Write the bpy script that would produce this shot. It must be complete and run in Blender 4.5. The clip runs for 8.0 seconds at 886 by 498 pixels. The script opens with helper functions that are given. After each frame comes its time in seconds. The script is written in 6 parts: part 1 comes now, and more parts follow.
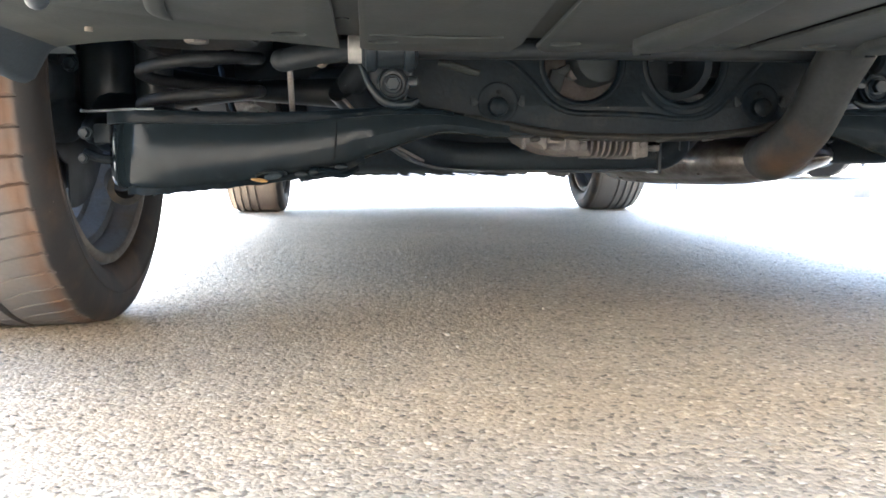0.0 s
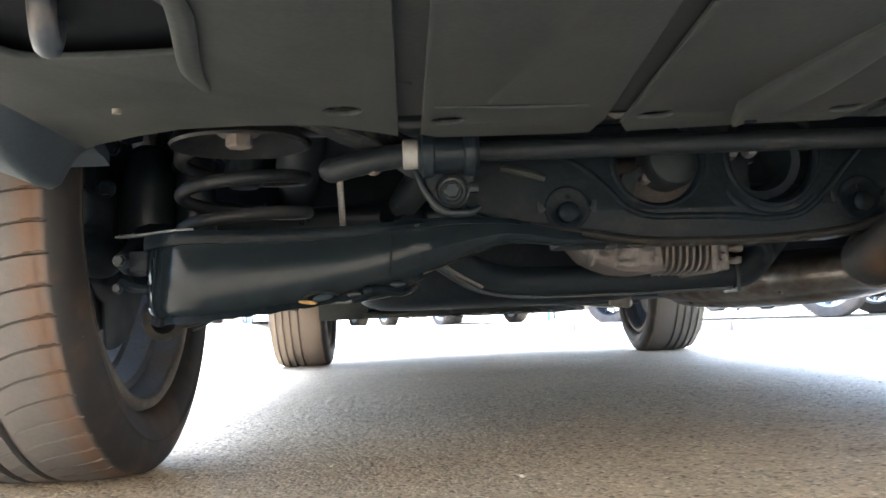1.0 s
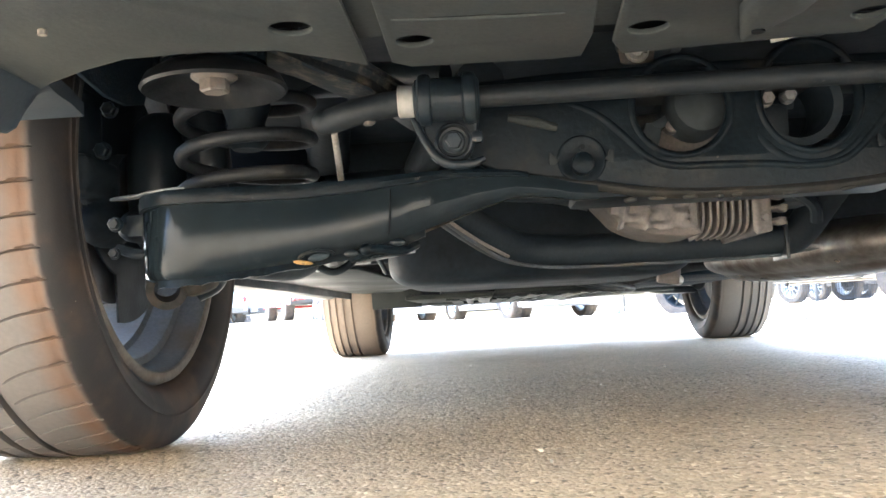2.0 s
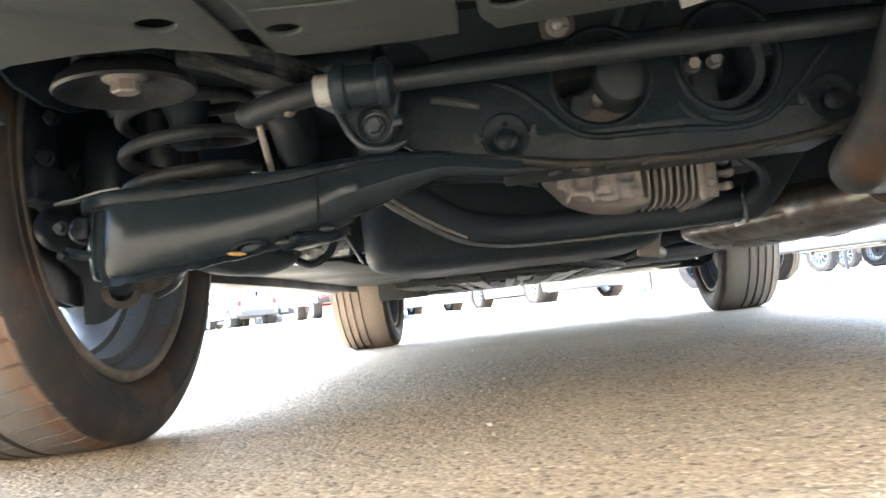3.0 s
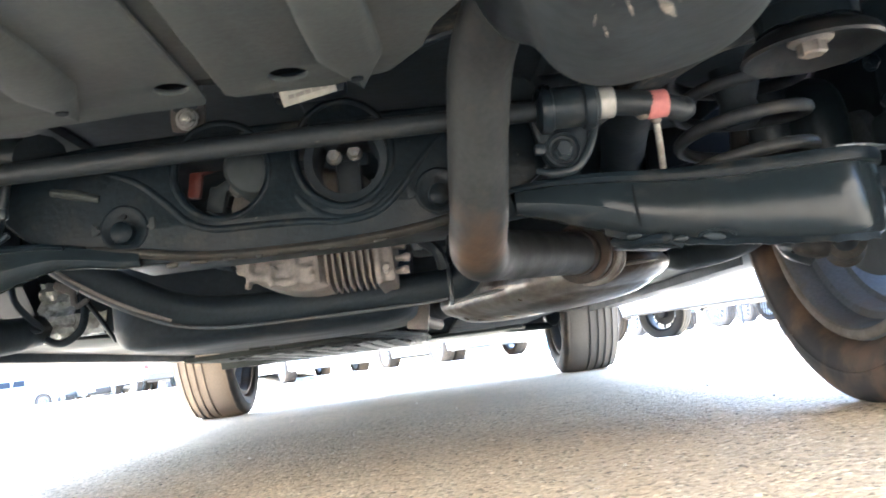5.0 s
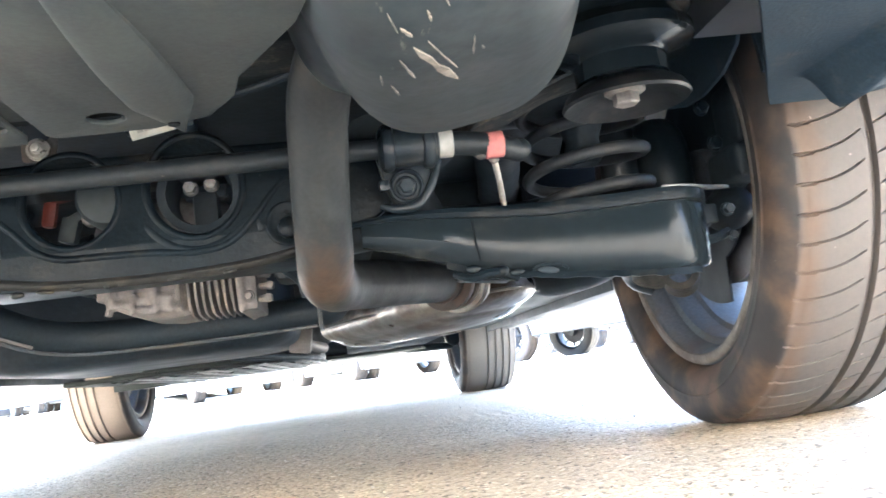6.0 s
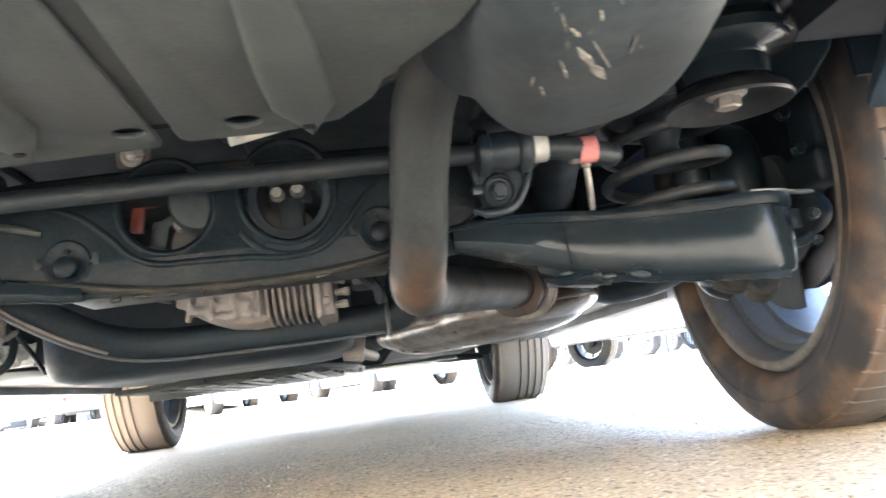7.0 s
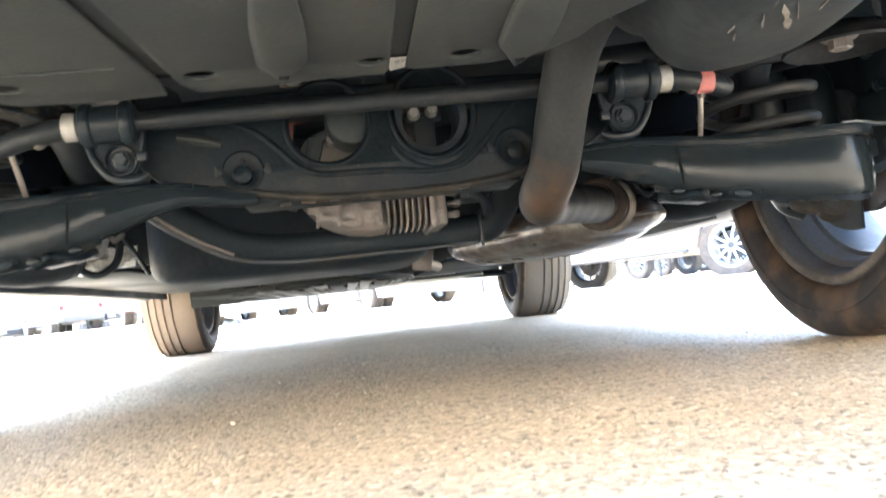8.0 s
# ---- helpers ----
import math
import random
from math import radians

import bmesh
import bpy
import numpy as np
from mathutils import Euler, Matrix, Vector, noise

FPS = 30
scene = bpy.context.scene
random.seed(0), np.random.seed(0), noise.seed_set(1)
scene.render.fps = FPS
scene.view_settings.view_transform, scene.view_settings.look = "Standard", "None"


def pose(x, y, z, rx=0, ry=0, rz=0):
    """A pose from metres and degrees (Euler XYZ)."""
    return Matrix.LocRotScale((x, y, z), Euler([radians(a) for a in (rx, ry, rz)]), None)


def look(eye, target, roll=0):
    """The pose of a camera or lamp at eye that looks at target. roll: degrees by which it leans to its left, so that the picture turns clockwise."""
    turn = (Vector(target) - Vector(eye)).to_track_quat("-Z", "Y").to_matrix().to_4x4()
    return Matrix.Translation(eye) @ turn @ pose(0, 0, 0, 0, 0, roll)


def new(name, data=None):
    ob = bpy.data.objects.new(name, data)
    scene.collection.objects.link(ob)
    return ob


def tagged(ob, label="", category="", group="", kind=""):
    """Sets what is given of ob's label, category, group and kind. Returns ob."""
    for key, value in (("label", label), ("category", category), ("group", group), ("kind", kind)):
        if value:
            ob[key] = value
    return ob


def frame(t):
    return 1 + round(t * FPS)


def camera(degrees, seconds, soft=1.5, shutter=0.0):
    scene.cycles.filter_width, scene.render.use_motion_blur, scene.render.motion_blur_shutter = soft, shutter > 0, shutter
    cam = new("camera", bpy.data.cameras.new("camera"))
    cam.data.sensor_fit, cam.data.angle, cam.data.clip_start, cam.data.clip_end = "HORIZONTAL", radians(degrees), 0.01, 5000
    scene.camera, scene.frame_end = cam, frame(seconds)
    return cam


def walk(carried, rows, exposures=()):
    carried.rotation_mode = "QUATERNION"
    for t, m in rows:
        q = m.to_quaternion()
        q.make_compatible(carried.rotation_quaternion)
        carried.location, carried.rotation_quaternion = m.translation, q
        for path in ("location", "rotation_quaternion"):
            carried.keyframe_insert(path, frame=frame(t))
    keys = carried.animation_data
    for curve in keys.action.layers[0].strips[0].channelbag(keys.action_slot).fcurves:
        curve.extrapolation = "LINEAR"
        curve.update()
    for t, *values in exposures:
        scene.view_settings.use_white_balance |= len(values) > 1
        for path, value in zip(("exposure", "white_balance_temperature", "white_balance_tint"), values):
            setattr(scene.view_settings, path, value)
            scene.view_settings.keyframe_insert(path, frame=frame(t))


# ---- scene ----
cam = camera(54.2, 8.0, shutter=0.35)
PATH = [
    (0, (-0.325, -1.354, 0.237), (-0.147, 0.627, 0.029), -0.1),
    (0.5, (-0.34, -1.319, 0.209), (-0.166, 0.673, 0.172), -0.4),
    (1, (-0.344, -1.243, 0.192), (-0.255, 0.749, 0.347), -2.5),
    (2.3, (-0.264, -1.179, 0.145), (-0.372, 0.812, 0.298), -3.5),
    (2.5, (-0.262, -1.188, 0.142), (-0.357, 0.805, 0.281), -5.3),
    (3, (-0.179, -1.191, 0.134), (-0.318, 0.799, 0.273), -6.3),
    (3.5, (-0.071, -1.176, 0.137), (-0.212, 0.814, 0.278), -4.8),
    (4, (0.014, -1.181, 0.135), (-0.099, 0.806, 0.336), -5.8),
    (4.5, (0.079, -1.187, 0.128), (0.059, 0.802, 0.335), -6.2),
    (5, (0.136, -1.196, 0.131), (0.191, 0.788, 0.379), -7.3),
    (5.2, (0.159, -1.205, 0.133), (0.232, 0.775, 0.4), -7.7),
    (6.3, (0.214, -1.241, 0.132), (0.5, 0.721, 0.399), -7.8),
    (6.5, (0.202, -1.239, 0.132), (0.483, 0.721, 0.415), -8.3),
    (7, (0.125, -1.232, 0.135), (0.346, 0.734, 0.429), -7.6),
    (7.5, (0.026, -1.268, 0.143), (0.206, 0.707, 0.407), -7.9),
    (8, (-0.053, -1.342, 0.131), (0.169, 0.642, 0.241), -6.2),
]
walk(cam, [(t, look(eye, target, roll)) for t, eye, target, roll in PATH],
     exposures=[(t, e, k, 2) for t, e, k in ((0.0, 4.37, 5070), (0.5, 3.77, 5150), (1.0, 3.98, 5200), (2.5, 4.95, 5380), (3.0, 4.57, 5440), (3.5, 4.42, 5500), (4.5, 4.49, 5340), (5.0, 5.07, 5130), (6.5, 5.52, 4950), (7.0, 5.35, 5260), (7.5, 5.38, 5320), (8.0, 4.92, 5400))])

# ---- light ----
SUN_ELEVATION, SUN_AZIMUTH = 52.0, -16.0
world = bpy.data.worlds.new("daylight")
scene.world = world
world.use_nodes = True
_wn = world.node_tree.nodes
sky = _wn.new("ShaderNodeTexSky")
sky.sky_type, sky.sun_disc = "NISHITA", False
sky.dust_density, sky.air_density, sky.ozone_density = 6.0, 0.8, 1.0
sky.sun_elevation, sky.sun_rotation = radians(SUN_ELEVATION), radians(SUN_AZIMUTH)
_wn["Background"].inputs["Strength"].default_value = 0.15
world.node_tree.links.new(sky.outputs["Color"], _wn["Background"].inputs["Color"])
sun = new("sun", bpy.data.lights.new("sun", "SUN"))
sun.data.energy, sun.data.angle, sun.data.color = 0.54, radians(27.0), (1.0, 0.95, 0.88)
_az, _el = radians(SUN_AZIMUTH), radians(SUN_ELEVATION)
_to_sun = Vector((math.sin(_az) * math.cos(_el), math.cos(_az) * math.cos(_el), math.sin(_el)))
sun.matrix_world = look(_to_sun * 40, (0, 0, 0))


# ---- materials ----
def mat(name, color, rough=0.6, metal=0.0, vary=0.25, scale=8.0, fine=120.0, bump=0.15, dirt=None, dirt_amount=0.4, dirt_scale=5.0, coat=0.0, spec=0.5):
    """A procedural surface: two scales of tint, fine relief, and patches of dirt with their own edges."""
    m = bpy.data.materials.new(name)
    m.use_nodes = True
    n, l = m.node_tree.nodes, m.node_tree.links
    b = n["Principled BSDF"]
    tc = n.new("ShaderNodeTexCoord")
    big, small = n.new("ShaderNodeTexNoise"), n.new("ShaderNodeTexNoise")
    big.inputs["Scale"].default_value, big.inputs["Detail"].default_value = scale, 5
    small.inputs["Scale"].default_value, small.inputs["Detail"].default_value = fine, 3
    l.new(tc.outputs["Object"], big.inputs["Vector"])
    l.new(tc.outputs["Object"], small.inputs["Vector"])
    add = n.new("ShaderNodeMath")
    add.operation = "ADD"
    l.new(big.outputs["Fac"], add.inputs[0])
    l.new(small.outputs["Fac"], add.inputs[1])
    ramp = n.new("ShaderNodeMapRange")
    ramp.inputs["From Min"].default_value, ramp.inputs["From Max"].default_value = 0.7, 1.3
    l.new(add.outputs[0], ramp.inputs["Value"])
    mix = n.new("ShaderNodeMix")
    mix.data_type = "RGBA"
    l.new(ramp.outputs[0], mix.inputs["Factor"])
    mix.inputs["A"].default_value = (*[c * (1 - vary) for c in color], 1)
    mix.inputs["B"].default_value = (*[min(1, c * (1 + vary)) for c in color], 1)
    col = mix.outputs["Result"]
    if dirt:
        dn = n.new("ShaderNodeTexNoise")
        dn.inputs["Scale"].default_value, dn.inputs["Detail"].default_value = dirt_scale, 8
        dn.inputs["Roughness"].default_value = 0.65
        l.new(tc.outputs["Object"], dn.inputs["Vector"])
        dr = n.new("ShaderNodeMapRange")
        dr.inputs["From Min"].default_value, dr.inputs["From Max"].default_value = 0.62 - 0.3 * dirt_amount, 0.8 - 0.2 * dirt_amount
        l.new(dn.outputs["Fac"], dr.inputs["Value"])
        dm = n.new("ShaderNodeMix")
        dm.data_type = "RGBA"
        l.new(dr.outputs[0], dm.inputs["Factor"])
        l.new(col, dm.inputs["A"])
        dm.inputs["B"].default_value = (*dirt, 1)
        col = dm.outputs["Result"]
    l.new(col, b.inputs["Base Color"])
    rr = n.new("ShaderNodeMapRange")
    rr.inputs["From Min"].default_value, rr.inputs["From Max"].default_value = 0.3, 0.7
    rr.inputs["To Min"].default_value, rr.inputs["To Max"].default_value = max(0.02, rough - 0.12), min(1, rough + 0.12)
    l.new(big.outputs["Fac"], rr.inputs["Value"])
    l.new(rr.outputs[0], b.inputs["Roughness"])
    b.inputs["Metallic"].default_value = metal
    b.inputs["Coat Weight"].default_value = coat
    b.inputs["Specular IOR Level"].default_value = spec
    if bump:
        bp = n.new("ShaderNodeBump")
        bp.inputs["Strength"].default_value, bp.inputs["Distance"].default_value = bump, 0.002
        l.new(small.outputs["Fac"], bp.inputs["Height"])
        l.new(bp.outputs["Normal"], b.inputs["Normal"])
    return m


def asphalt_material():
    m = bpy.data.materials.new("worn_asphalt")
    m.use_nodes = True
    n, l = m.node_tree.nodes, m.node_tree.links
    b = n["Principled BSDF"]
    tc = n.new("ShaderNodeTexCoord")
    stones = n.new("ShaderNodeTexVoronoi")
    stones.inputs["Scale"].default_value = 205
    tiny = n.new("ShaderNodeTexNoise")
    tiny.inputs["Scale"].default_value, tiny.inputs["Detail"].default_value = 330, 4
    wide = n.new("ShaderNodeTexNoise")
    wide.inputs["Scale"].default_value, wide.inputs["Detail"].default_value = 1.3, 6
    for t in (stones, tiny, wide):
        l.new(tc.outputs["Object"], t.inputs["Vector"])
    bw = n.new("ShaderNodeSeparateColor")
    l.new(stones.outputs["Color"], bw.inputs["Color"])
    ramp = n.new("ShaderNodeValToRGB")
    e = ramp.color_ramp.elements
    e[0].position, e[0].color = 0.0, (0.165, 0.130, 0.086, 1)
    e[1].position, e[1].color = 1.0, (0.81, 0.71, 0.53, 1)
    for p, c in ((0.10, (0.35, 0.276, 0.180, 1)), (0.30, (0.49, 0.388, 0.256, 1)), (0.7, (0.56, 0.450, 0.302, 1)), (0.93, (0.625, 0.51, 0.352, 1))):
        x = e.new(p)
        x.color = c
    l.new(bw.outputs["Red"], ramp.inputs["Fac"])
    shade = n.new("ShaderNodeMapRange")
    shade.inputs["From Min"].default_value, shade.inputs["From Max"].default_value = 0.3, 0.7
    shade.inputs["To Min"].default_value, shade.inputs["To Max"].default_value = 0.82, 1.15
    l.new(wide.outputs["Fac"], shade.inputs["Value"])
    mul = n.new("ShaderNodeMix")
    mul.data_type, mul.blend_type = "RGBA", "MULTIPLY"
    mul.inputs["Factor"].default_value = 1
    l.new(ramp.outputs["Color"], mul.inputs["A"])
    l.new(shade.outputs[0], mul.inputs["B"])
    l.new(mul.outputs["Result"], b.inputs["Base Color"])
    b.inputs["Roughness"].default_value = 0.66
    inv = n.new("ShaderNodeMath")
    inv.operation = "MULTIPLY_ADD"
    inv.inputs[1].default_value = -1.0
    l.new(stones.outputs["Distance"], inv.inputs[0])
    l.new(tiny.outputs["Fac"], inv.inputs[2])
    bp = n.new("ShaderNodeBump")
    bp.inputs["Strength"].default_value, bp.inputs["Distance"].default_value = 0.62, 0.003
    l.new(inv.outputs[0], bp.inputs["Height"])
    l.new(bp.outputs["Normal"], b.inputs["Normal"])
    return m


def tyre_material(name, tread, stain, stain_amount, mud=(0.040, 0.0245, 0.0145)):
    """Dusty tread, dark sidewall, and a reddish mud stain along the inner shoulder. The wheel turns about x; inside is -x."""
    m = bpy.data.materials.new(name)
    m.use_nodes = True
    n, l = m.node_tree.nodes, m.node_tree.links
    b = n["Principled BSDF"]
    tc = n.new("ShaderNodeTexCoord")
    sep = n.new("ShaderNodeSeparateXYZ")
    l.new(tc.outputs["Object"], sep.inputs[0])
    flat = n.new("ShaderNodeVectorMath")
    flat.operation = "MULTIPLY"
    flat.inputs[1].default_value = (0, 1, 1)
    l.new(tc.outputs["Object"], flat.inputs[0])
    rad = n.new("ShaderNodeVectorMath")
    rad.operation = "LENGTH"
    l.new(flat.outputs[0], rad.inputs[0])
    noi = n.new("ShaderNodeTexNoise")
    noi.inputs["Scale"].default_value, noi.inputs["Detail"].default_value = 14, 7
    grain = n.new("ShaderNodeTexNoise")
    grain.inputs["Scale"].default_value, grain.inputs["Detail"].default_value = 160, 3
    for t in (noi, grain):
        l.new(tc.outputs["Object"], t.inputs["Vector"])

    def wobble(src, amount):
        a = n.new("ShaderNodeMath")
        a.operation = "MULTIPLY_ADD"
        l.new(noi.outputs["Fac"], a.inputs[0])
        a.inputs[1].default_value = amount
        l.new(src, a.inputs[2])
        return a.outputs[0]

    def band(src, lo, hi):
        r = n.new("ShaderNodeMapRange")
        r.interpolation_type = "SMOOTHSTEP"
        r.inputs["From Min"].default_value, r.inputs["From Max"].default_value = lo, hi
        l.new(src, r.inputs["Value"])
        return r.outputs[0]

    def blend(fac, a, c):
        x = n.new("ShaderNodeMix")
        x.data_type = "RGBA"
        l.new(fac, x.inputs["Factor"])
        if hasattr(a, "is_linked"):
            l.new(a, x.inputs["A"])
        else:
            x.inputs["A"].default_value = (*a, 1)
        x.inputs["B"].default_value = (*c, 1)
        return x.outputs["Result"]

    rw = wobble(rad.outputs["Value"], 0.012)
    dust = blend(grain.outputs["Fac"], [c * 0.8 for c in tread], [c * 1.2 for c in tread])
    side = blend(band(noi.outputs["Fac"], 0.44, 0.68), (0.008, 0.0070, 0.0068), mud)
    ontread = band(rw, 0.3295, 0.3365)
    base = n.new("ShaderNodeMix")
    base.data_type = "RGBA"
    inside = n.new("ShaderNodeMath")
    inside.operation = "MULTIPLY"
    l.new(ontread, inside.inputs[0])
    l.new(band(wobble(sep.outputs["X"], 0.014), -0.094, -0.084), inside.inputs[1])
    l.new(inside.outputs[0], base.inputs["Factor"])
    l.new(side, base.inputs["A"])
    l.new(dust, base.inputs["B"])
    aw = wobble(sep.outputs["X"], 0.03)
    up, down = band(aw, -0.088, -0.076), band(aw, -0.072, -0.044)
    diff = n.new("ShaderNodeMath")
    diff.operation = "SUBTRACT"
    l.new(up, diff.inputs[0])
    l.new(down, diff.inputs[1])
    amt = n.new("ShaderNodeMath")
    amt.operation, amt.use_clamp = "MULTIPLY", True
    l.new(diff.outputs[0], amt.inputs[0])
    patch = n.new("ShaderNodeTexNoise")
    patch.inputs["Scale"].default_value, patch.inputs["Detail"].default_value = 26, 8
    l.new(tc.outputs["Object"], patch.inputs["Vector"])
    blotch = n.new("ShaderNodeMapRange")
    blotch.inputs["From Min"].default_value, blotch.inputs["From Max"].default_value = 0.34, 0.66
    blotch.inputs["To Min"].default_value, blotch.inputs["To Max"].default_value = 0.55 * stain_amount, stain_amount
    l.new(patch.outputs["Fac"], blotch.inputs["Value"])
    l.new(blotch.outputs[0], amt.inputs[1])
    outer = n.new("ShaderNodeMath")
    outer.operation = "MULTIPLY"
    l.new(amt.outputs[0], outer.inputs[0])
    l.new(band(rw, 0.331, 0.342), outer.inputs[1])
    out = n.new("ShaderNodeMix")
    out.data_type = "RGBA"
    l.new(outer.outputs[0], out.inputs["Factor"])
    l.new(base.outputs["Result"], out.inputs["A"])
    out.inputs["B"].default_value = (*stain, 1)
    l.new(out.outputs["Result"], b.inputs["Base Color"])
    b.inputs["Roughness"].default_value = 0.75
    bp = n.new("ShaderNodeBump")
    bp.inputs["Strength"].default_value, bp.inputs["Distance"].default_value = 0.25, 0.001
    l.new(grain.outputs["Fac"], bp.inputs["Height"])
    l.new(bp.outputs["Normal"], b.inputs["Normal"])
    return m


def stained(m, spots, color, scale, lo, hi, stretch=(1, 1, 1), turn=0.0, fall=0.4):
    """Adds stains or scrapes of one colour near some places (x, y, z, reach), with ragged edges of their own."""
    n, l = m.node_tree.nodes, m.node_tree.links
    b = n["Principled BSDF"]
    was = b.inputs["Base Color"].links[0].from_socket
    tc, mp, noi = n.new("ShaderNodeTexCoord"), n.new("ShaderNodeMapping"), n.new("ShaderNodeTexNoise")
    mp.inputs["Rotation"].default_value, mp.inputs["Scale"].default_value = (0, 0, radians(turn)), stretch
    noi.inputs["Scale"].default_value, noi.inputs["Detail"].default_value, noi.inputs["Roughness"].default_value = scale, 6, 0.6
    l.new(tc.outputs["Object"], mp.inputs["Vector"])
    l.new(mp.outputs["Vector"], noi.inputs["Vector"])
    mask = None
    for x, y, z, reach in spots:
        d, r = n.new("ShaderNodeVectorMath"), n.new("ShaderNodeMapRange")
        d.operation = "DISTANCE"
        d.inputs[1].default_value = (x, y, z)
        l.new(tc.outputs["Object"], d.inputs[0])
        r.inputs["From Max"].default_value = reach
        r.inputs["To Min"].default_value, r.inputs["To Max"].default_value = 0.0, -fall * 2
        l.new(d.outputs["Value"], r.inputs["Value"])
        if mask is None:
            mask = r.outputs[0]
        else:
            g = n.new("ShaderNodeMath")
            g.operation = "MAXIMUM"
            l.new(mask, g.inputs[0])
            l.new(r.outputs[0], g.inputs[1])
            mask = g.outputs[0]
    add, ramp, mix = n.new("ShaderNodeMath"), n.new("ShaderNodeMapRange"), n.new("ShaderNodeMix")
    l.new(noi.outputs["Fac"], add.inputs[0])
    l.new(mask, add.inputs[1])
    ramp.inputs["From Min"].default_value, ramp.inputs["From Max"].default_value = lo, hi
    l.new(add.outputs[0], ramp.inputs["Value"])
    mix.data_type = "RGBA"
    l.new(ramp.outputs[0], mix.inputs["Factor"])
    l.new(was, mix.inputs["A"])
    mix.inputs["B"].default_value = (*color, 1)
    l.new(mix.outputs["Result"], b.inputs["Base Color"])
    return m


ASPHALT = asphalt_material()
TRAY = mat("grey_plastic_tray", (0.0262, 0.0290, 0.0280), 0.62, vary=0.2, scale=4, fine=260, bump=0.1, dirt=(0.046, 0.050, 0.044), dirt_amount=0.28, dirt_scale=3, spec=0.10)
BUMPER = mat("dark_bumper_plastic", (0.014, 0.0205, 0.027), 0.5, vary=0.2, scale=5, fine=300, bump=0.1, dirt=(0.026, 0.030, 0.033), dirt_amount=0.25, dirt_scale=4, spec=0.25)
LINER = mat("black_felt_liner", (0.0105, 0.0170, 0.0240), 0.85, vary=0.35, scale=9, fine=320, bump=0.3, dirt=(0.034, 0.034, 0.032), dirt_amount=0.15, dirt_scale=30, spec=0.08)
STEEL = mat("black_painted_steel", (0.0072, 0.0120, 0.0165), 0.38, vary=0.35, scale=9, fine=180, bump=0.12, dirt=(0.019, 0.021, 0.022), dirt_amount=0.3, dirt_scale=9, spec=0.32)
ARM_PAINT = mat("glossy_black_paint", (0.0068, 0.0096, 0.0116), 0.13, vary=0.2, scale=3, fine=60, bump=0.0, dirt=(0.015, 0.0155, 0.0150), dirt_amount=0.2, dirt_scale=4, spec=0.14)
FRAME_PAINT = mat("dusty_subframe_paint", (0.0032, 0.0056, 0.0078), 0.40, vary=0.5, scale=10, fine=160, bump=0.25, dirt=(0.0190, 0.0180, 0.0150), dirt_amount=0.26, dirt_scale=26, spec=0.085)
DUSTY = mat("dust_speckled_steel", (0.008, 0.011, 0.013), 0.6, vary=0.3, scale=12, fine=200, bump=0.3, dirt=(0.095, 0.080, 0.058), dirt_amount=0.36, dirt_scale=55, spec=0.2)
RUBBER = mat("black_rubber", (0.0095, 0.0145, 0.0190), 0.62, vary=0.3, scale=20, fine=200, bump=0.15, dirt=(0.021, 0.024, 0.025), dirt_amount=0.3, spec=0.25)
FLOOR_PAINT = mat("dark_floor_coating", (0.0095, 0.0150, 0.0205), 0.6, vary=0.4, scale=7, fine=90, bump=0.3, dirt=(0.020, 0.024, 0.027), dirt_amount=0.35, spec=0.25)
ALLOY = mat("cast_aluminium", (0.146, 0.134, 0.124), 0.6, 0.2, vary=0.22, scale=22, fine=260, bump=0.2, dirt=(0.085, 0.070, 0.056), dirt_amount=0.22, dirt_scale=26)
RIM_METAL = mat("grey_wheel_metal", (0.058, 0.066, 0.076), 0.55, 0.0, vary=0.25, scale=12, fine=200, bump=0.05, dirt=(0.060, 0.050, 0.040), dirt_amount=0.5, dirt_scale=10, spec=0.2)
SPOKE_METAL = mat("silver_spoke_metal", (0.36, 0.42, 0.49), 0.5, 0.1, vary=0.12, scale=10, fine=200, bump=0.03, dirt=(0.22, 0.21, 0.20), dirt_amount=0.3, dirt_scale=12)
PIPE = mat("weathered_exhaust_steel", (0.0165, 0.0185, 0.0190), 0.62, 0.0, vary=0.3, scale=26, fine=190, bump=0.15, dirt=(0.030, 0.028, 0.024), dirt_amount=0.22, dirt_scale=34, spec=0.22)
RUSTY = mat("rusted_exhaust_joint", (0.022, 0.0175, 0.014), 0.55, 0.1, vary=0.4, scale=14, fine=120, bump=0.25, dirt=(0.050, 0.027, 0.015), dirt_amount=0.42, dirt_scale=16, spec=0.25)
CHROME_CAN = mat("stainless_resonator", (0.170, 0.160, 0.145), 0.36, 0.6, vary=0.4, scale=9, fine=60, bump=0.18, dirt=(0.050, 0.034, 0.023), dirt_amount=0.5, dirt_scale=10)
MUFFLER = mat("matt_grey_muffler", (0.0210, 0.0250, 0.0265), 0.5, 0.1, vary=0.3, scale=6, fine=90, bump=0.12, dirt=(0.013, 0.016, 0.018), dirt_amount=0.45, dirt_scale=7, spec=0.12)
DULL_BOLT = mat("dusty_dark_bolt", (0.11, 0.10, 0.09), 0.5, 0.3, vary=0.3, scale=40, fine=300, bump=0.1, dirt=(0.14, 0.11, 0.085), dirt_amount=0.4, dirt_scale=30)
ZINC = mat("zinc_bolt", (0.36, 0.34, 0.31), 0.45, 0.7, vary=0.25, scale=40, fine=300, bump=0.1, dirt=(0.2, 0.15, 0.11), dirt_amount=0.4, dirt_scale=30)
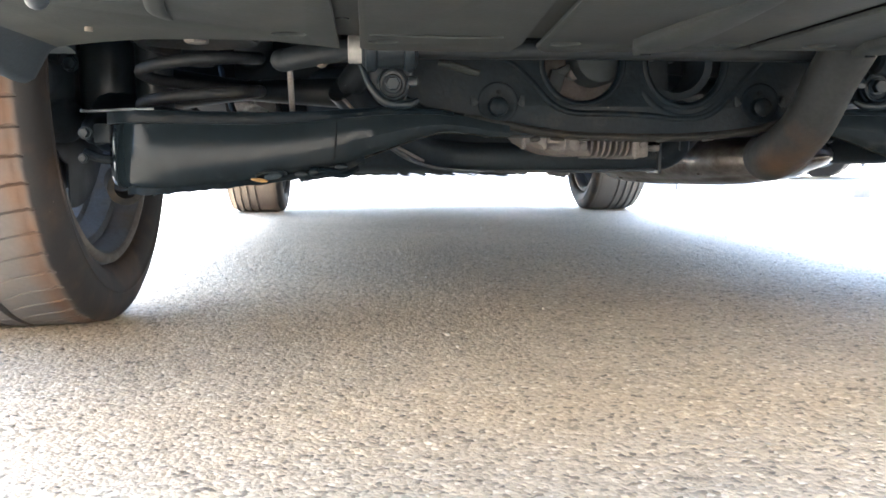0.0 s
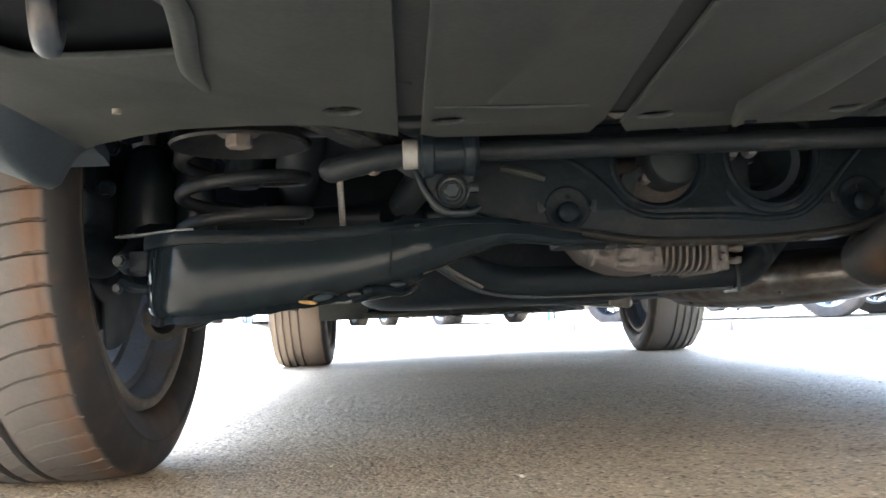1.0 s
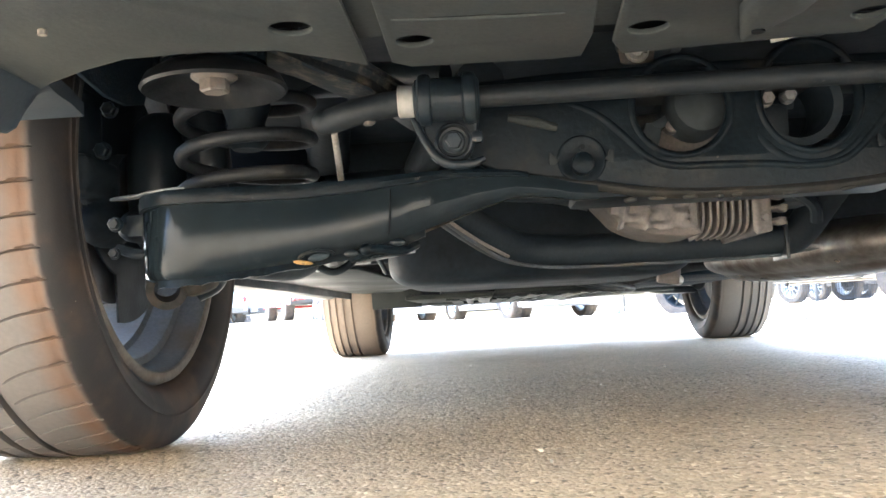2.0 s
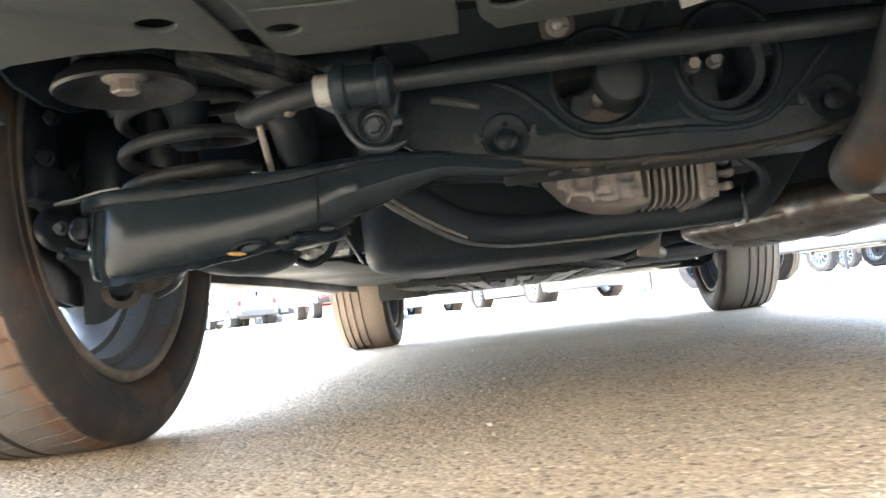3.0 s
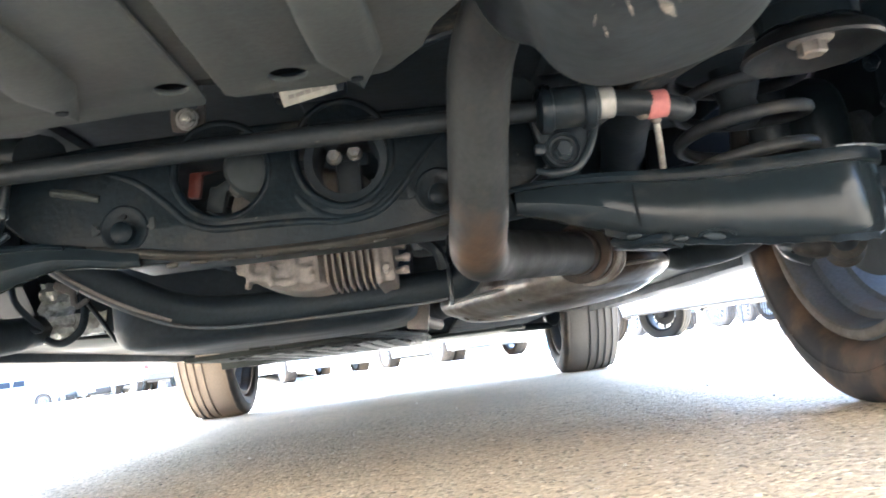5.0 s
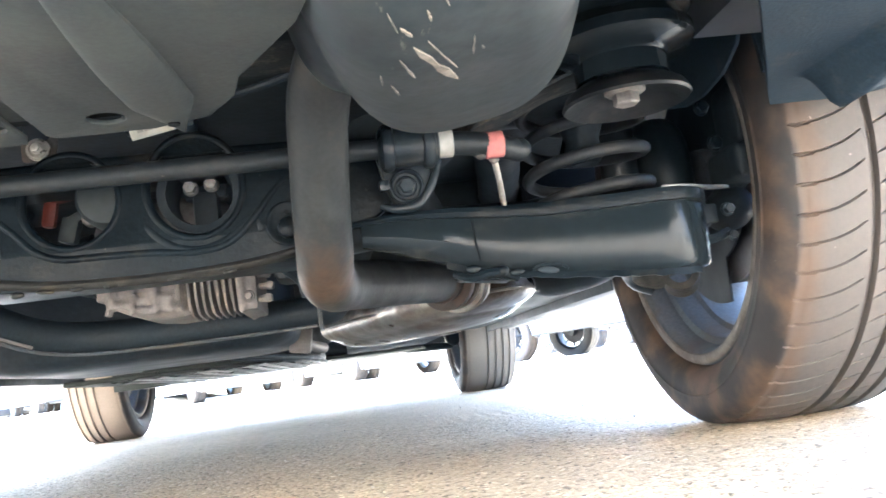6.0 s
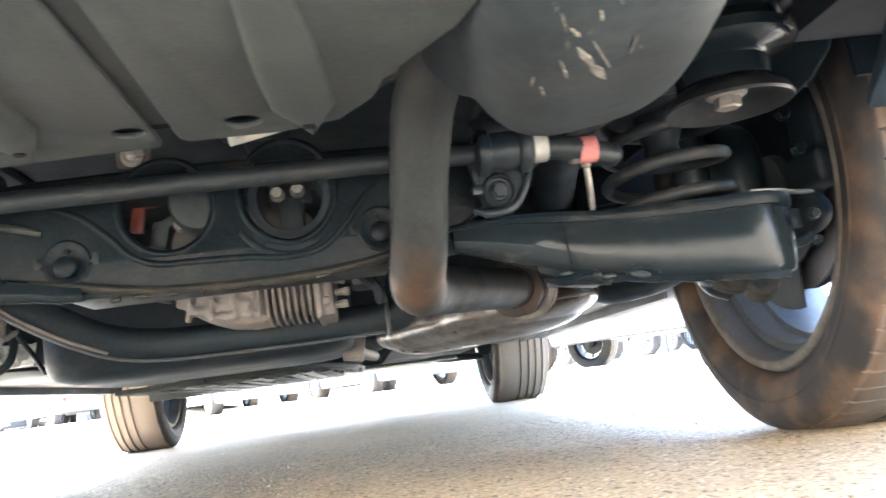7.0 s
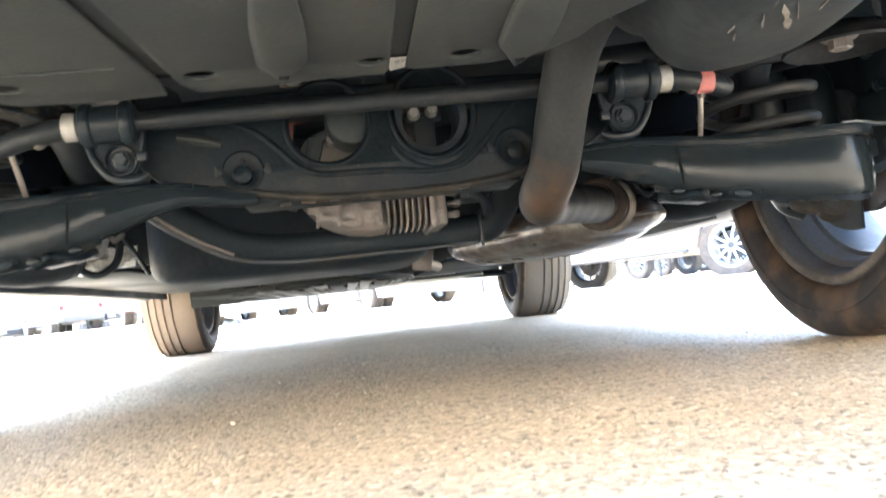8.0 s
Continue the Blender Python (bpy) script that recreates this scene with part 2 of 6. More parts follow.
BRIGHT_ZINC = mat("bright_zinc_plate", (0.42, 0.40, 0.36), 0.35, 0.6, vary=0.2, scale=40, fine=300, bump=0.08, dirt=(0.3, 0.26, 0.2), dirt_amount=0.25, dirt_scale=40)
WHITE_BAND = mat("white_plastic_band", (0.235, 0.23, 0.215), 0.5, vary=0.2, scale=30, bump=0.05, dirt=(0.15, 0.13, 0.105), dirt_amount=0.4, dirt_scale=40)
RED_BAND = mat("faded_red_band", (0.25, 0.085, 0.08), 0.6, vary=0.2, scale=30, bump=0.05)
RED_CAP = mat("red_connector_plastic", (0.12, 0.020, 0.012), 0.5, vary=0.2, scale=30, bump=0.05)
PAPER = mat("paper_label", (0.31, 0.30, 0.255), 0.7, vary=0.2, scale=30, bump=0.05)
INK = mat("grey_label_print", (0.2, 0.19, 0.17), 0.7, vary=0.1, bump=0.0)
FOIL = mat("crumpled_foil", (0.58, 0.59, 0.58), 0.4, 0.5, vary=0.5, scale=40, fine=55, bump=1.0, dirt=(0.08, 0.075, 0.07), dirt_amount=0.4, dirt_scale=40)
SEAM_METAL = mat("worn_can_seam", (0.12, 0.115, 0.105), 0.42, 0.5, vary=0.25, scale=30, fine=90, bump=0.1, dirt=(0.06, 0.042, 0.030), dirt_amount=0.45, dirt_scale=20)
LOOP_PAINT = mat("worn_loop_paint", (0.016, 0.021, 0.027), 0.45, 0.1, vary=0.3, scale=20, bump=0.1, dirt=(0.060, 0.040, 0.026), dirt_amount=0.3, dirt_scale=30)
DISC_STEEL = mat("dull_disc_steel", (0.10, 0.10, 0.105), 0.5, 0.5, vary=0.2, scale=20, bump=0.1)
YELLOW = mat("yellow_paint_mark", (0.26, 0.15, 0.035), 0.6, vary=0.4, scale=90, bump=0.1, dirt=(0.02, 0.02, 0.018), dirt_amount=0.6, dirt_scale=90)
SCRATCH = mat("bare_scraped_metal", (0.125, 0.112, 0.092), 0.6, 0.2, vary=0.5, scale=60, bump=0.2)
BODY = mat("dark_grey_car_paint", (0.030, 0.034, 0.042), 0.5, 0.1, vary=0.08, scale=3, bump=0.0)
GLASS_DARK = mat("tinted_window", (0.015, 0.017, 0.02), 0.12, vary=0.05, bump=0.0, spec=0.25)
BAR_PAINT = mat("dusty_black_bar_paint", (0.0080, 0.0105, 0.0125), 0.52, vary=0.35, scale=16, fine=170, bump=0.2, dirt=(0.024, 0.024, 0.022), dirt_amount=0.3, dirt_scale=20, spec=0.25)
SHEET_METAL = mat("dull_floor_sheet", (0.036, 0.039, 0.040), 0.48, 0.2, vary=0.5, scale=16, fine=90, bump=0.3, dirt=(0.020, 0.020, 0.020), dirt_amount=0.5, dirt_scale=12, spec=0.25)
# scuffs and specks of dust on arms, frame and bar
stained(ARM_PAINT, [(0, 0, 0, 9.0)], (0.026, 0.026, 0.025), 20, 0.60, 0.72, (0.6, 1, 1.6), 12, 0.0)
stained(FRAME_PAINT, [(0, 0, 0, 9.0)], (0.046, 0.043, 0.036), 85, 0.69, 0.73, (1, 1, 1), 0, 0.0)
stained(BAR_PAINT, [(0, 0, 0, 9.0)], (0.050, 0.048, 0.042), 70, 0.68, 0.72, (0.5, 1, 1), 0, 0.0)
# scuffs on the tray
stained(TRAY, [(0, 0, 0, 9.0)], (0.075, 0.078, 0.072), 15, 0.70, 0.76, (0.6, 1.5, 1), 20, 0.0)
# rust in front of the bend and before the flange, scuffs near the muffler
stained(PIPE, [(0.200, -0.345, 0.222, 0.125)], (0.050, 0.030, 0.017), 24, 0.10, 0.50)
stained(PIPE, [(0.365, 0.045, 0.25, 0.085)], (0.060, 0.030, 0.018), 24, 0.25, 0.50)
stained(PIPE, [(0.220, -0.520, 0.395, 0.07), (0.198, -0.42, 0.315, 0.06)], (0.10, 0.092, 0.078), 130, 0.60, 0.64)
# scrapes on the underside of the muffler
stained(MUFFLER, [(0.268, -0.775, 0.32, 0.075)], (0.090, 0.084, 0.070), 52, 0.50, 0.57, (1.6, 0.5, 1), -28, 0.18)
# brown heat streaks along the resonator
stained(CHROME_CAN, [(0.352, 0.36, 0.24, 9.0)], (0.062, 0.044, 0.031), 9, 0.46, 0.62, (1.0, 1.9, 1), -30, 0.0)
CLAMP_PAINT = mat("worn_black_clamp_paint", (0.0075, 0.0115, 0.0150), 0.38, vary=0.35, scale=20, fine=180, bump=0.15, dirt=(0.022, 0.023, 0.022), dirt_amount=0.25, dirt_scale=22, spec=0.24)
# Pale grey that paints the sheen on the flange tip.
TIP_SHEEN = mat("flange_tip_sheen", (0.085, 0.090, 0.095), 0.45, 0.3, vary=0.3, scale=40, fine=200, bump=0.1)
LIP_DUST = mat("dust_dulled_rim_lip", (0.088, 0.080, 0.070), 0.6, vary=0.25, scale=14, fine=160, bump=0.1, dirt=(0.050, 0.040, 0.032), dirt_amount=0.4, dirt_scale=12, spec=0.2)
EYE_DUST = mat("dust_caked_bracket", (0.022, 0.021, 0.019), 0.7, vary=0.4, scale=22, fine=160, bump=0.4, dirt=(0.045, 0.037, 0.028), dirt_amount=0.45, dirt_scale=24, spec=0.15)
DUSTY_EDGE = mat("dust_lined_edge", (0.013, 0.013, 0.012), 0.6, vary=0.4, scale=20, fine=160, bump=0.3, dirt=(0.036, 0.030, 0.022), dirt_amount=0.42, dirt_scale=30, spec=0.2)
WASHER = mat("dust_dulled_washer", (0.0070, 0.0080, 0.0090), 0.45, vary=0.35, scale=18, fine=160, bump=0.2, dirt=(0.022, 0.0205, 0.018), dirt_amount=0.35, dirt_scale=34, spec=0.16)
SPRING_DUST = mat("dust_filmed_spring_paint", (0.016, 0.018, 0.020), 0.5, vary=0.35, scale=14, fine=160, bump=0.15, dirt=(0.036, 0.034, 0.030), dirt_amount=0.35, dirt_scale=18, spec=0.25)
DULL_TAB = mat("dusty_weld_tab", (0.013, 0.015, 0.016), 0.6, vary=0.3, scale=40, fine=200, bump=0.1, spec=0.15)
# Black that stands in for the shade in holes, gaps and the wheel arches.
GAP_SHADE = mat("gap_shade_black", (0.003, 0.004, 0.005), 0.8, vary=0.2, bump=0.0, spec=0.1)
TYRE_TAN = tyre_material("dusty_tyre_rubber", (0.078, 0.070, 0.063), (0.090, 0.043, 0.017), 0.85)
TYRE_BROWN = tyre_material("brown_dusty_tyre_rubber", (0.058, 0.050, 0.043), (0.070, 0.038, 0.018), 0.72, (0.068, 0.041, 0.023))
for _t in (TYRE_TAN, TYRE_BROWN):
    stained(_t, [(0, 0, 0, 9.0)], (0.20, 0.175, 0.15), 95, 0.715, 0.735, fall=0.0)
TYRE_ROAD = mat("pale_dusty_road_tyre", (0.085, 0.074, 0.064), 0.8, vary=0.35, scale=14, fine=120, bump=0.2, dirt=(0.11, 0.085, 0.06), dirt_amount=0.4, dirt_scale=6, spec=0.2)
TYRE_FRONT = tyre_material("tan_dusty_tyre_rubber", (0.140, 0.112, 0.086), (0.13, 0.088, 0.060), 0.4)
TYRE_GREY = tyre_material("grey_tyre_rubber", (0.074, 0.071, 0.066), (0.08, 0.07, 0.06), 0.3)


# ---- building blocks ----
def finish(bm, smooth=True):
    bmesh.ops.recalc_face_normals(bm, faces=bm.faces)
    for f in bm.faces:
        f.smooth = smooth
    return bm


def part(name, bm, material, parent=None, label="", angle=38):
    me = bpy.data.meshes.new(name)
    bm.to_mesh(me)
    bm.free()
    me.materials.append(material)
    me.set_sharp_from_angle(angle=radians(angle))
    ob = new(name, me)
    ob.parent = parent
    if label:
        ob["label"] = label
    return ob


def thing(name, label, category, at=(0, 0, 0), group="", kind=""):
    ob = new(name)
    ob.location = at
    ob.empty_display_size = 0.1
    return tagged(ob, label, category, group, kind)


def joined(*bms):
    out = bmesh.new()
    for b in bms:
        me = bpy.data.meshes.new("join")
        b.to_mesh(me)
        b.free()
        out.from_mesh(me)
        bpy.data.meshes.remove(me)
    for f in out.faces:
        f.smooth = True
    return out


def solid(*bms):
    """Bodies grown together into one skin."""
    base = part("solid", joined(*bms), FRAME_PAINT)
    rm = base.modifiers.new("grow", "REMESH")
    rm.mode, rm.voxel_size = "VOXEL", 0.004
    me = bpy.data.meshes.new_from_object(base.evaluated_get(bpy.context.evaluated_depsgraph_get()))
    bm = bmesh.new()
    bm.from_mesh(me)
    bpy.data.objects.remove(base)
    bpy.data.meshes.remove(me)
    for f in bm.faces:
        f.smooth = True
    return bm


def moved(bm, m):
    bmesh.ops.transform(bm, matrix=m, verts=bm.verts)
    if m.determinant() < 0:
        bmesh.ops.reverse_faces(bm, faces=bm.faces)
    return bm


def smooth_path(points, steps=8, closed=False):
    p = [Vector(q) for q in points]
    out, n = [], len(p)
    for i in range(n if closed else n - 1):
        if closed:
            a, b, c, d = p[i - 1], p[i], p[(i + 1) % n], p[(i + 2) % n]
        else:
            b, c = p[i], p[i + 1]
            a = p[i - 1] if i else b * 2 - c
            d = p[i + 2] if i + 2 < n else c * 2 - b
        for k in range(steps):
            t = k / steps
            out.append(0.5 * ((2 * b) + (c - a) * t + (2 * a - 5 * b + 4 * c - d) * t * t + (3 * b - a - 3 * c + d) * t ** 3))
    if not closed:
        out.append(p[-1])
    return out


def rings(sections, closed=False, caps=True):
    """A skin over rings of points, all with as many points."""
    bm = bmesh.new()
    rows = [[bm.verts.new(q) for q in s] for s in sections]
    n = len(rows[0])
    for i in range(len(rows) if closed else len(rows) - 1):
        a, b = rows[i], rows[(i + 1) % len(rows)]
        for j in range(n):
            bm.faces.new((a[j], a[(j + 1) % n], b[(j + 1) % n], b[j]))
    if caps and not closed:
        bm.faces.new(rows[0])
        bm.faces.new(rows[-1])
    return finish(bm)


def tube(points, r, sides=14, steps=8, closed=False, flat=1.0, up=(0, 0, 1)):
    """A round bar along a smooth path; r may be a number or one value a point; flat squashes it along its second axis."""
    path = smooth_path(points, steps, closed) if steps > 1 else [Vector(q) for q in points]
    rs = [r] * len(path)
    if not isinstance(r, (int, float)):
        rs = [float(v) for v in np.interp(np.linspace(0, len(r) - 1, len(path)), range(len(r)), r)]
    out, n = [], len(path)
    side = None
    for i, q in enumerate(path):
        d = (path[(i + 1) % n] - path[i - 1]) if closed else (path[min(i + 1, n - 1)] - path[max(i - 1, 0)])
        d.normalize()
        if side is None:
            side = d.cross(Vector(up))
            if side.length < 0.1:
                side = d.cross(Vector((1, 0, 0)))
        side = (side - d * side.dot(d)).normalized()
        other = side.cross(d)
        out.append([q + (side * math.cos(a) + other * math.sin(a) * flat) * rs[i] for a in (2 * math.pi * k / sides for k in range(sides))])
    return rings(out, closed)


def lathe(profile, sides=32, m=None, loop=False):
    """(radius, along) turned about x; m places it."""
    out = [[(x, max(r, 1e-4) * math.cos(a), max(r, 1e-4) * math.sin(a)) for a in (2 * math.pi * k / sides for k in range(sides))] for r, x in profile]
    bm = rings(out, closed=loop, caps=not loop)
    return moved(bm, m) if m else bm


AXIS = {"x": Matrix.Identity(4), "y": pose(0, 0, 0, 0, 0, 90), "z": pose(0, 0, 0, 0, -90, 0)}


def disc(at, axis, profile, sides=32):
    return lathe(profile, sides, Matrix.Translation(at) @ AXIS[axis])


def block(size, at=(0, 0, 0), bevel=0.004, rot=(0, 0, 0), segments=2):
    bm = bmesh.new()
    bmesh.ops.create_cube(bm, size=1.0, matrix=Matrix.Diagonal((*size, 1)))
    bevel = min(bevel, 0.45 * min(size))
    bmesh.ops.bevel(bm, geom=list(bm.edges), offset=bevel, segments=segments, profile=0.6, affect="EDGES")
    for f in bm.faces:
        f.smooth = True
    return moved(bm, pose(*at, *rot))


def plate(outlines, thick, bevel=0.0, m=None):
    """A sheet cut to the first outline, with the other outlines as holes, lying in x and y, thick along z."""
    cu = bpy.data.curves.new("cut", "CURVE")
    cu.dimensions, cu.fill_mode = "2D", "BOTH"
    cu.extrude, cu.bevel_depth, cu.bevel_resolution = max(thick / 2 - bevel, 0.0001), bevel, 2
    cu.offset = -bevel
    for o in outlines:
        sp = cu.splines.new("POLY")
        sp.points.add(len(o) - 1)
        for p, q in zip(sp.points, o):
            p.co = (q[0], q[1], 0, 1)
        sp.use_cyclic_u = True
    ob = bpy.data.objects.new("cut", cu)
    me = bpy.data.meshes.new_from_object(ob)
    bm = bmesh.new()
    bm.from_mesh(me)
    bpy.data.objects.remove(ob)
    bpy.data.curves.remove(cu)
    bpy.data.meshes.remove(me)
    bmesh.ops.remove_doubles(bm, verts=bm.verts, dist=1e-5)
    finish(bm)
    return moved(bm, m) if m else bm


def rounded(points, passes=2):
    p = [Vector((*q, 0)) for q in points]
    for _ in range(passes):
        p = [q for i in range(len(p)) for q in (p[i - 1].lerp(p[i], 0.75), p[i].lerp(p[(i + 1) % len(p)], 0.25))]
    return [(q.x, q.y) for q in p]


def oval(cx, cy, rx, ry, n=24):
    return [(cx + rx * math.cos(2 * math.pi * k / n), cy + ry * math.sin(2 * math.pi * k / n)) for k in range(n)]


def blob(at, size, rot=(0, 0, 0), square=2.0, u=32, v=16):
    """A rounded body; square above 2 makes it boxier."""
    def sp(c):
        return math.copysign(abs(c) ** (2 / square), c)
    out = []
    for i in range(1, v):
        b = -math.pi / 2 + math.pi * i / v
        out.append([(size[0] * sp(math.cos(b)) * sp(math.cos(a)), size[1] * sp(math.cos(b)) * sp(math.sin(a)), size[2] * sp(math.sin(b))) for a in (2 * math.pi * k / u for k in range(u))])
    return moved(rings(out), pose(*at, *rot))


def hex_bolt(at, axis, r, h, flange=1.5):
    """A hexagon head on a round flange, pointing along +axis."""
    head = lathe([(r * 0.98, 0.25 * h), (r, 0.3 * h), (r, 0.9 * h), (r * 0.85, h)], 6)
    base = lathe([(r * flange, 0), (r * flange, 0.15 * h), (r * flange * 0.85, 0.3 * h)], 24)
    bm = joined(head, base)
    turn = {"x": Matrix.Identity(4), "-x": pose(0, 0, 0, 0, 0, 180), "y": pose(0, 0, 0, 0, 0, 90), "-y": pose(0, 0, 0, 0, 0, -90), "z": pose(0, 0, 0, 0, -90, 0), "-z": pose(0, 0, 0, 0, 90, 0)}
    return moved(bm, Matrix.Translation(at) @ turn[axis])


XZ = pose(0, 0, 0, 90, 0, 0)


def bead(line, y, w, h, closed=False, steps=6):
    """A pressed bead that stands proud of an upright sheet, along a line of (x, z)."""
    path = smooth_path([(x, 0, z) for x, z in line], steps, closed)
    n, out = len(path), []
    for i, q in enumerate(path):
        d = (path[(i + 1) % n] - path[i - 1]) if closed else (path[min(i + 1, n - 1)] - path[max(i - 1, 0)])
        d.normalize()
        a = Vector((-d.z, 0, d.x))
        k = 1.0 if closed else min(1.0, 0.15 + 4 * min(i, n - 1 - i) / n)
        out.append([q + a * (u * w) + Vector((0, y - v * h * k, 0)) for u, v in ((-1, -0.3), (-0.8, 0.25), (-0.4, 0.85), (0, 1), (0.4, 0.85), (0.8, 0.25), (1, -0.3))])
    return rings(out, closed)


def round_line(cx, cz, rx, rz, a0=0, a1=360, n=28):
    return [(cx + rx * math.cos(radians(a)), cz + rz * math.sin(radians(a))) for a in np.linspace(a0, a1, n, endpoint=a1 - a0 < 360)]


# ---- ground ----
def ease(v, a, b):
    t = np.clip((v - a) / (b - a), 0, 1)
    return t * t * (3 - 2 * t)


def rise(x, y):
    """Height of the lot: it climbs gently from 7 m on, with raised parking bays far off."""
    bays = ease(-x, 2.0, 3.4) * (1 - ease(-x, 13.8, 16.0)) * ease(y, 15.5, 18.5) * (1 - ease(y, 40.0, 44.0))
    return 0.004 * np.clip(y - 7, 0, 60) + 0.20 * bays


def build_ground():
    """One sheet: fine relief of stones under and behind the car, widening cells out to the horizon."""
    step = 0.005
    def spread(a, b, lo, hi):
        core = np.arange(a, b + 1e-6, step)
        up, d, x = [], step, b
        while x < hi:
            d = min(d * 1.35, 120)
            x += d
            up.append(x)
        dn, d, x = [], step, a
        while x > lo:
            d = min(d * 1.35, 120)
            x -= d
            dn.append(x)
        return np.array(dn[::-1] + list(core) + up)
    xs = np.unique(np.concatenate((spread(-1.15, 1.15, -900, 900), np.arange(-17, -1.9, 0.5))))
    ys = np.unique(np.concatenate((spread(-1.05, 0.75, -900, 900), np.arange(15, 45, 0.75))))
    nx, ny = len(xs), len(ys)
    rng = np.random.default_rng(5)
    z = rng.random((ny, nx))
    soft = (z + np.roll(z, 1, 0) + np.roll(z, 1, 1) + np.roll(np.roll(z, 1, 0), 1, 1)) / 4
    z = np.clip(soft * 1.6 - 0.35, 0, 1) * 0.0024 - 0.0018
    X, Y = np.meshgrid(xs, ys)
    near = (np.abs(X) < 1.3) & (Y > -1.25) & (Y < 0.95)
    z = np.where(near, z, -0.001) + rise(X, Y)
    co = np.stack([X, Y, z], -1).reshape(-1, 3)
    i = np.arange(nx * ny).reshape(ny, nx)
    q = np.stack([i[:-1, :-1], i[:-1, 1:], i[1:, 1:], i[1:, :-1]], -1).reshape(-1, 4)
    me = bpy.data.meshes.new("ground")
    me.vertices.add(len(co))
    me.vertices.foreach_set("co", co.ravel())
    me.loops.add(q.size)
    me.loops.foreach_set("vertex_index", q.ravel())
    me.polygons.add(len(q))
    me.polygons.foreach_set("loop_start", np.arange(0, q.size, 4))
    me.polygons.foreach_set("use_smooth", np.ones(len(q), bool))
    me.update(calc_edges=True)
    me.materials.append(ASPHALT)
    return tagged(new("ground", me), "worn coarse beige-grey asphalt with exposed stones", "ground", kind="structure")


build_ground()

CHIP = mat("pale_stone_chip", (0.46, 0.40, 0.31), 0.7, vary=0.35, scale=60, bump=0.2)
SAND_WALL = mat("bounce_wall_render", (0.53, 0.46, 0.37), 0.85, vary=0.12, scale=1.2, fine=60, bump=0.3, dirt=(0.43, 0.375, 0.30), dirt_amount=0.3, dirt_scale=0.8)


def build_chips():
    """Loose stone chips scattered over the asphalt."""
    rnd = random.Random(77)
    bm = bmesh.new()
    for k in range(260):
        x, y = rnd.uniform(-1.6, 1.6), rnd.uniform(-1.25, 1.6)
        r = rnd.choice((0.0012, 0.0016, 0.002, 0.0026, 0.0034))
        m = pose(x, y, 0.35 * r, rnd.uniform(0, 40), rnd.uniform(0, 40), rnd.uniform(0, 360))
        vs = []
        for a, b, c in ((1, 0, 0), (-1, 0, 0), (0, 1, 0), (0, -1, 0), (0, 0, 1), (0, 0, -1)):
            q = rnd.uniform(0.6, 1.2) * r
            vs.append(bm.verts.new(m @ Vector((a * q * 1.3, b * q, c * q * 0.6))))
        for i, j, n in ((0, 2, 4), (2, 1, 4), (1, 3, 4), (3, 0, 4), (2, 0, 5), (1, 2, 5), (3, 1, 5), (0, 3, 5)):
            bm.faces.new((vs[i], vs[j], vs[n]))
    return tagged(part("gravel_chips", bm, CHIP), "loose pale stone chips lying on the asphalt", "gravel", kind="stuff")


build_chips()


def build_wall():
    """Plain sand-coloured wall added unseen behind the camera to bounce warm light."""
    bm = joined(block((24.0, 0.25, 3.2), (0, -5.0, 1.58), 0.02), block((24.2, 0.33, 0.12), (0, -5.0, 3.24), 0.02))
    return tagged(part("wall_south", bm, SAND_WALL), "plain sand-coloured wall with a coping, added unseen to bounce light", "wall", kind="structure")


build_wall()

# ---- wheels ----
WHEEL_R, AXLE_Z = 0.341, 0.338
TRACK, WHEELBASE = 0.800, 2.66


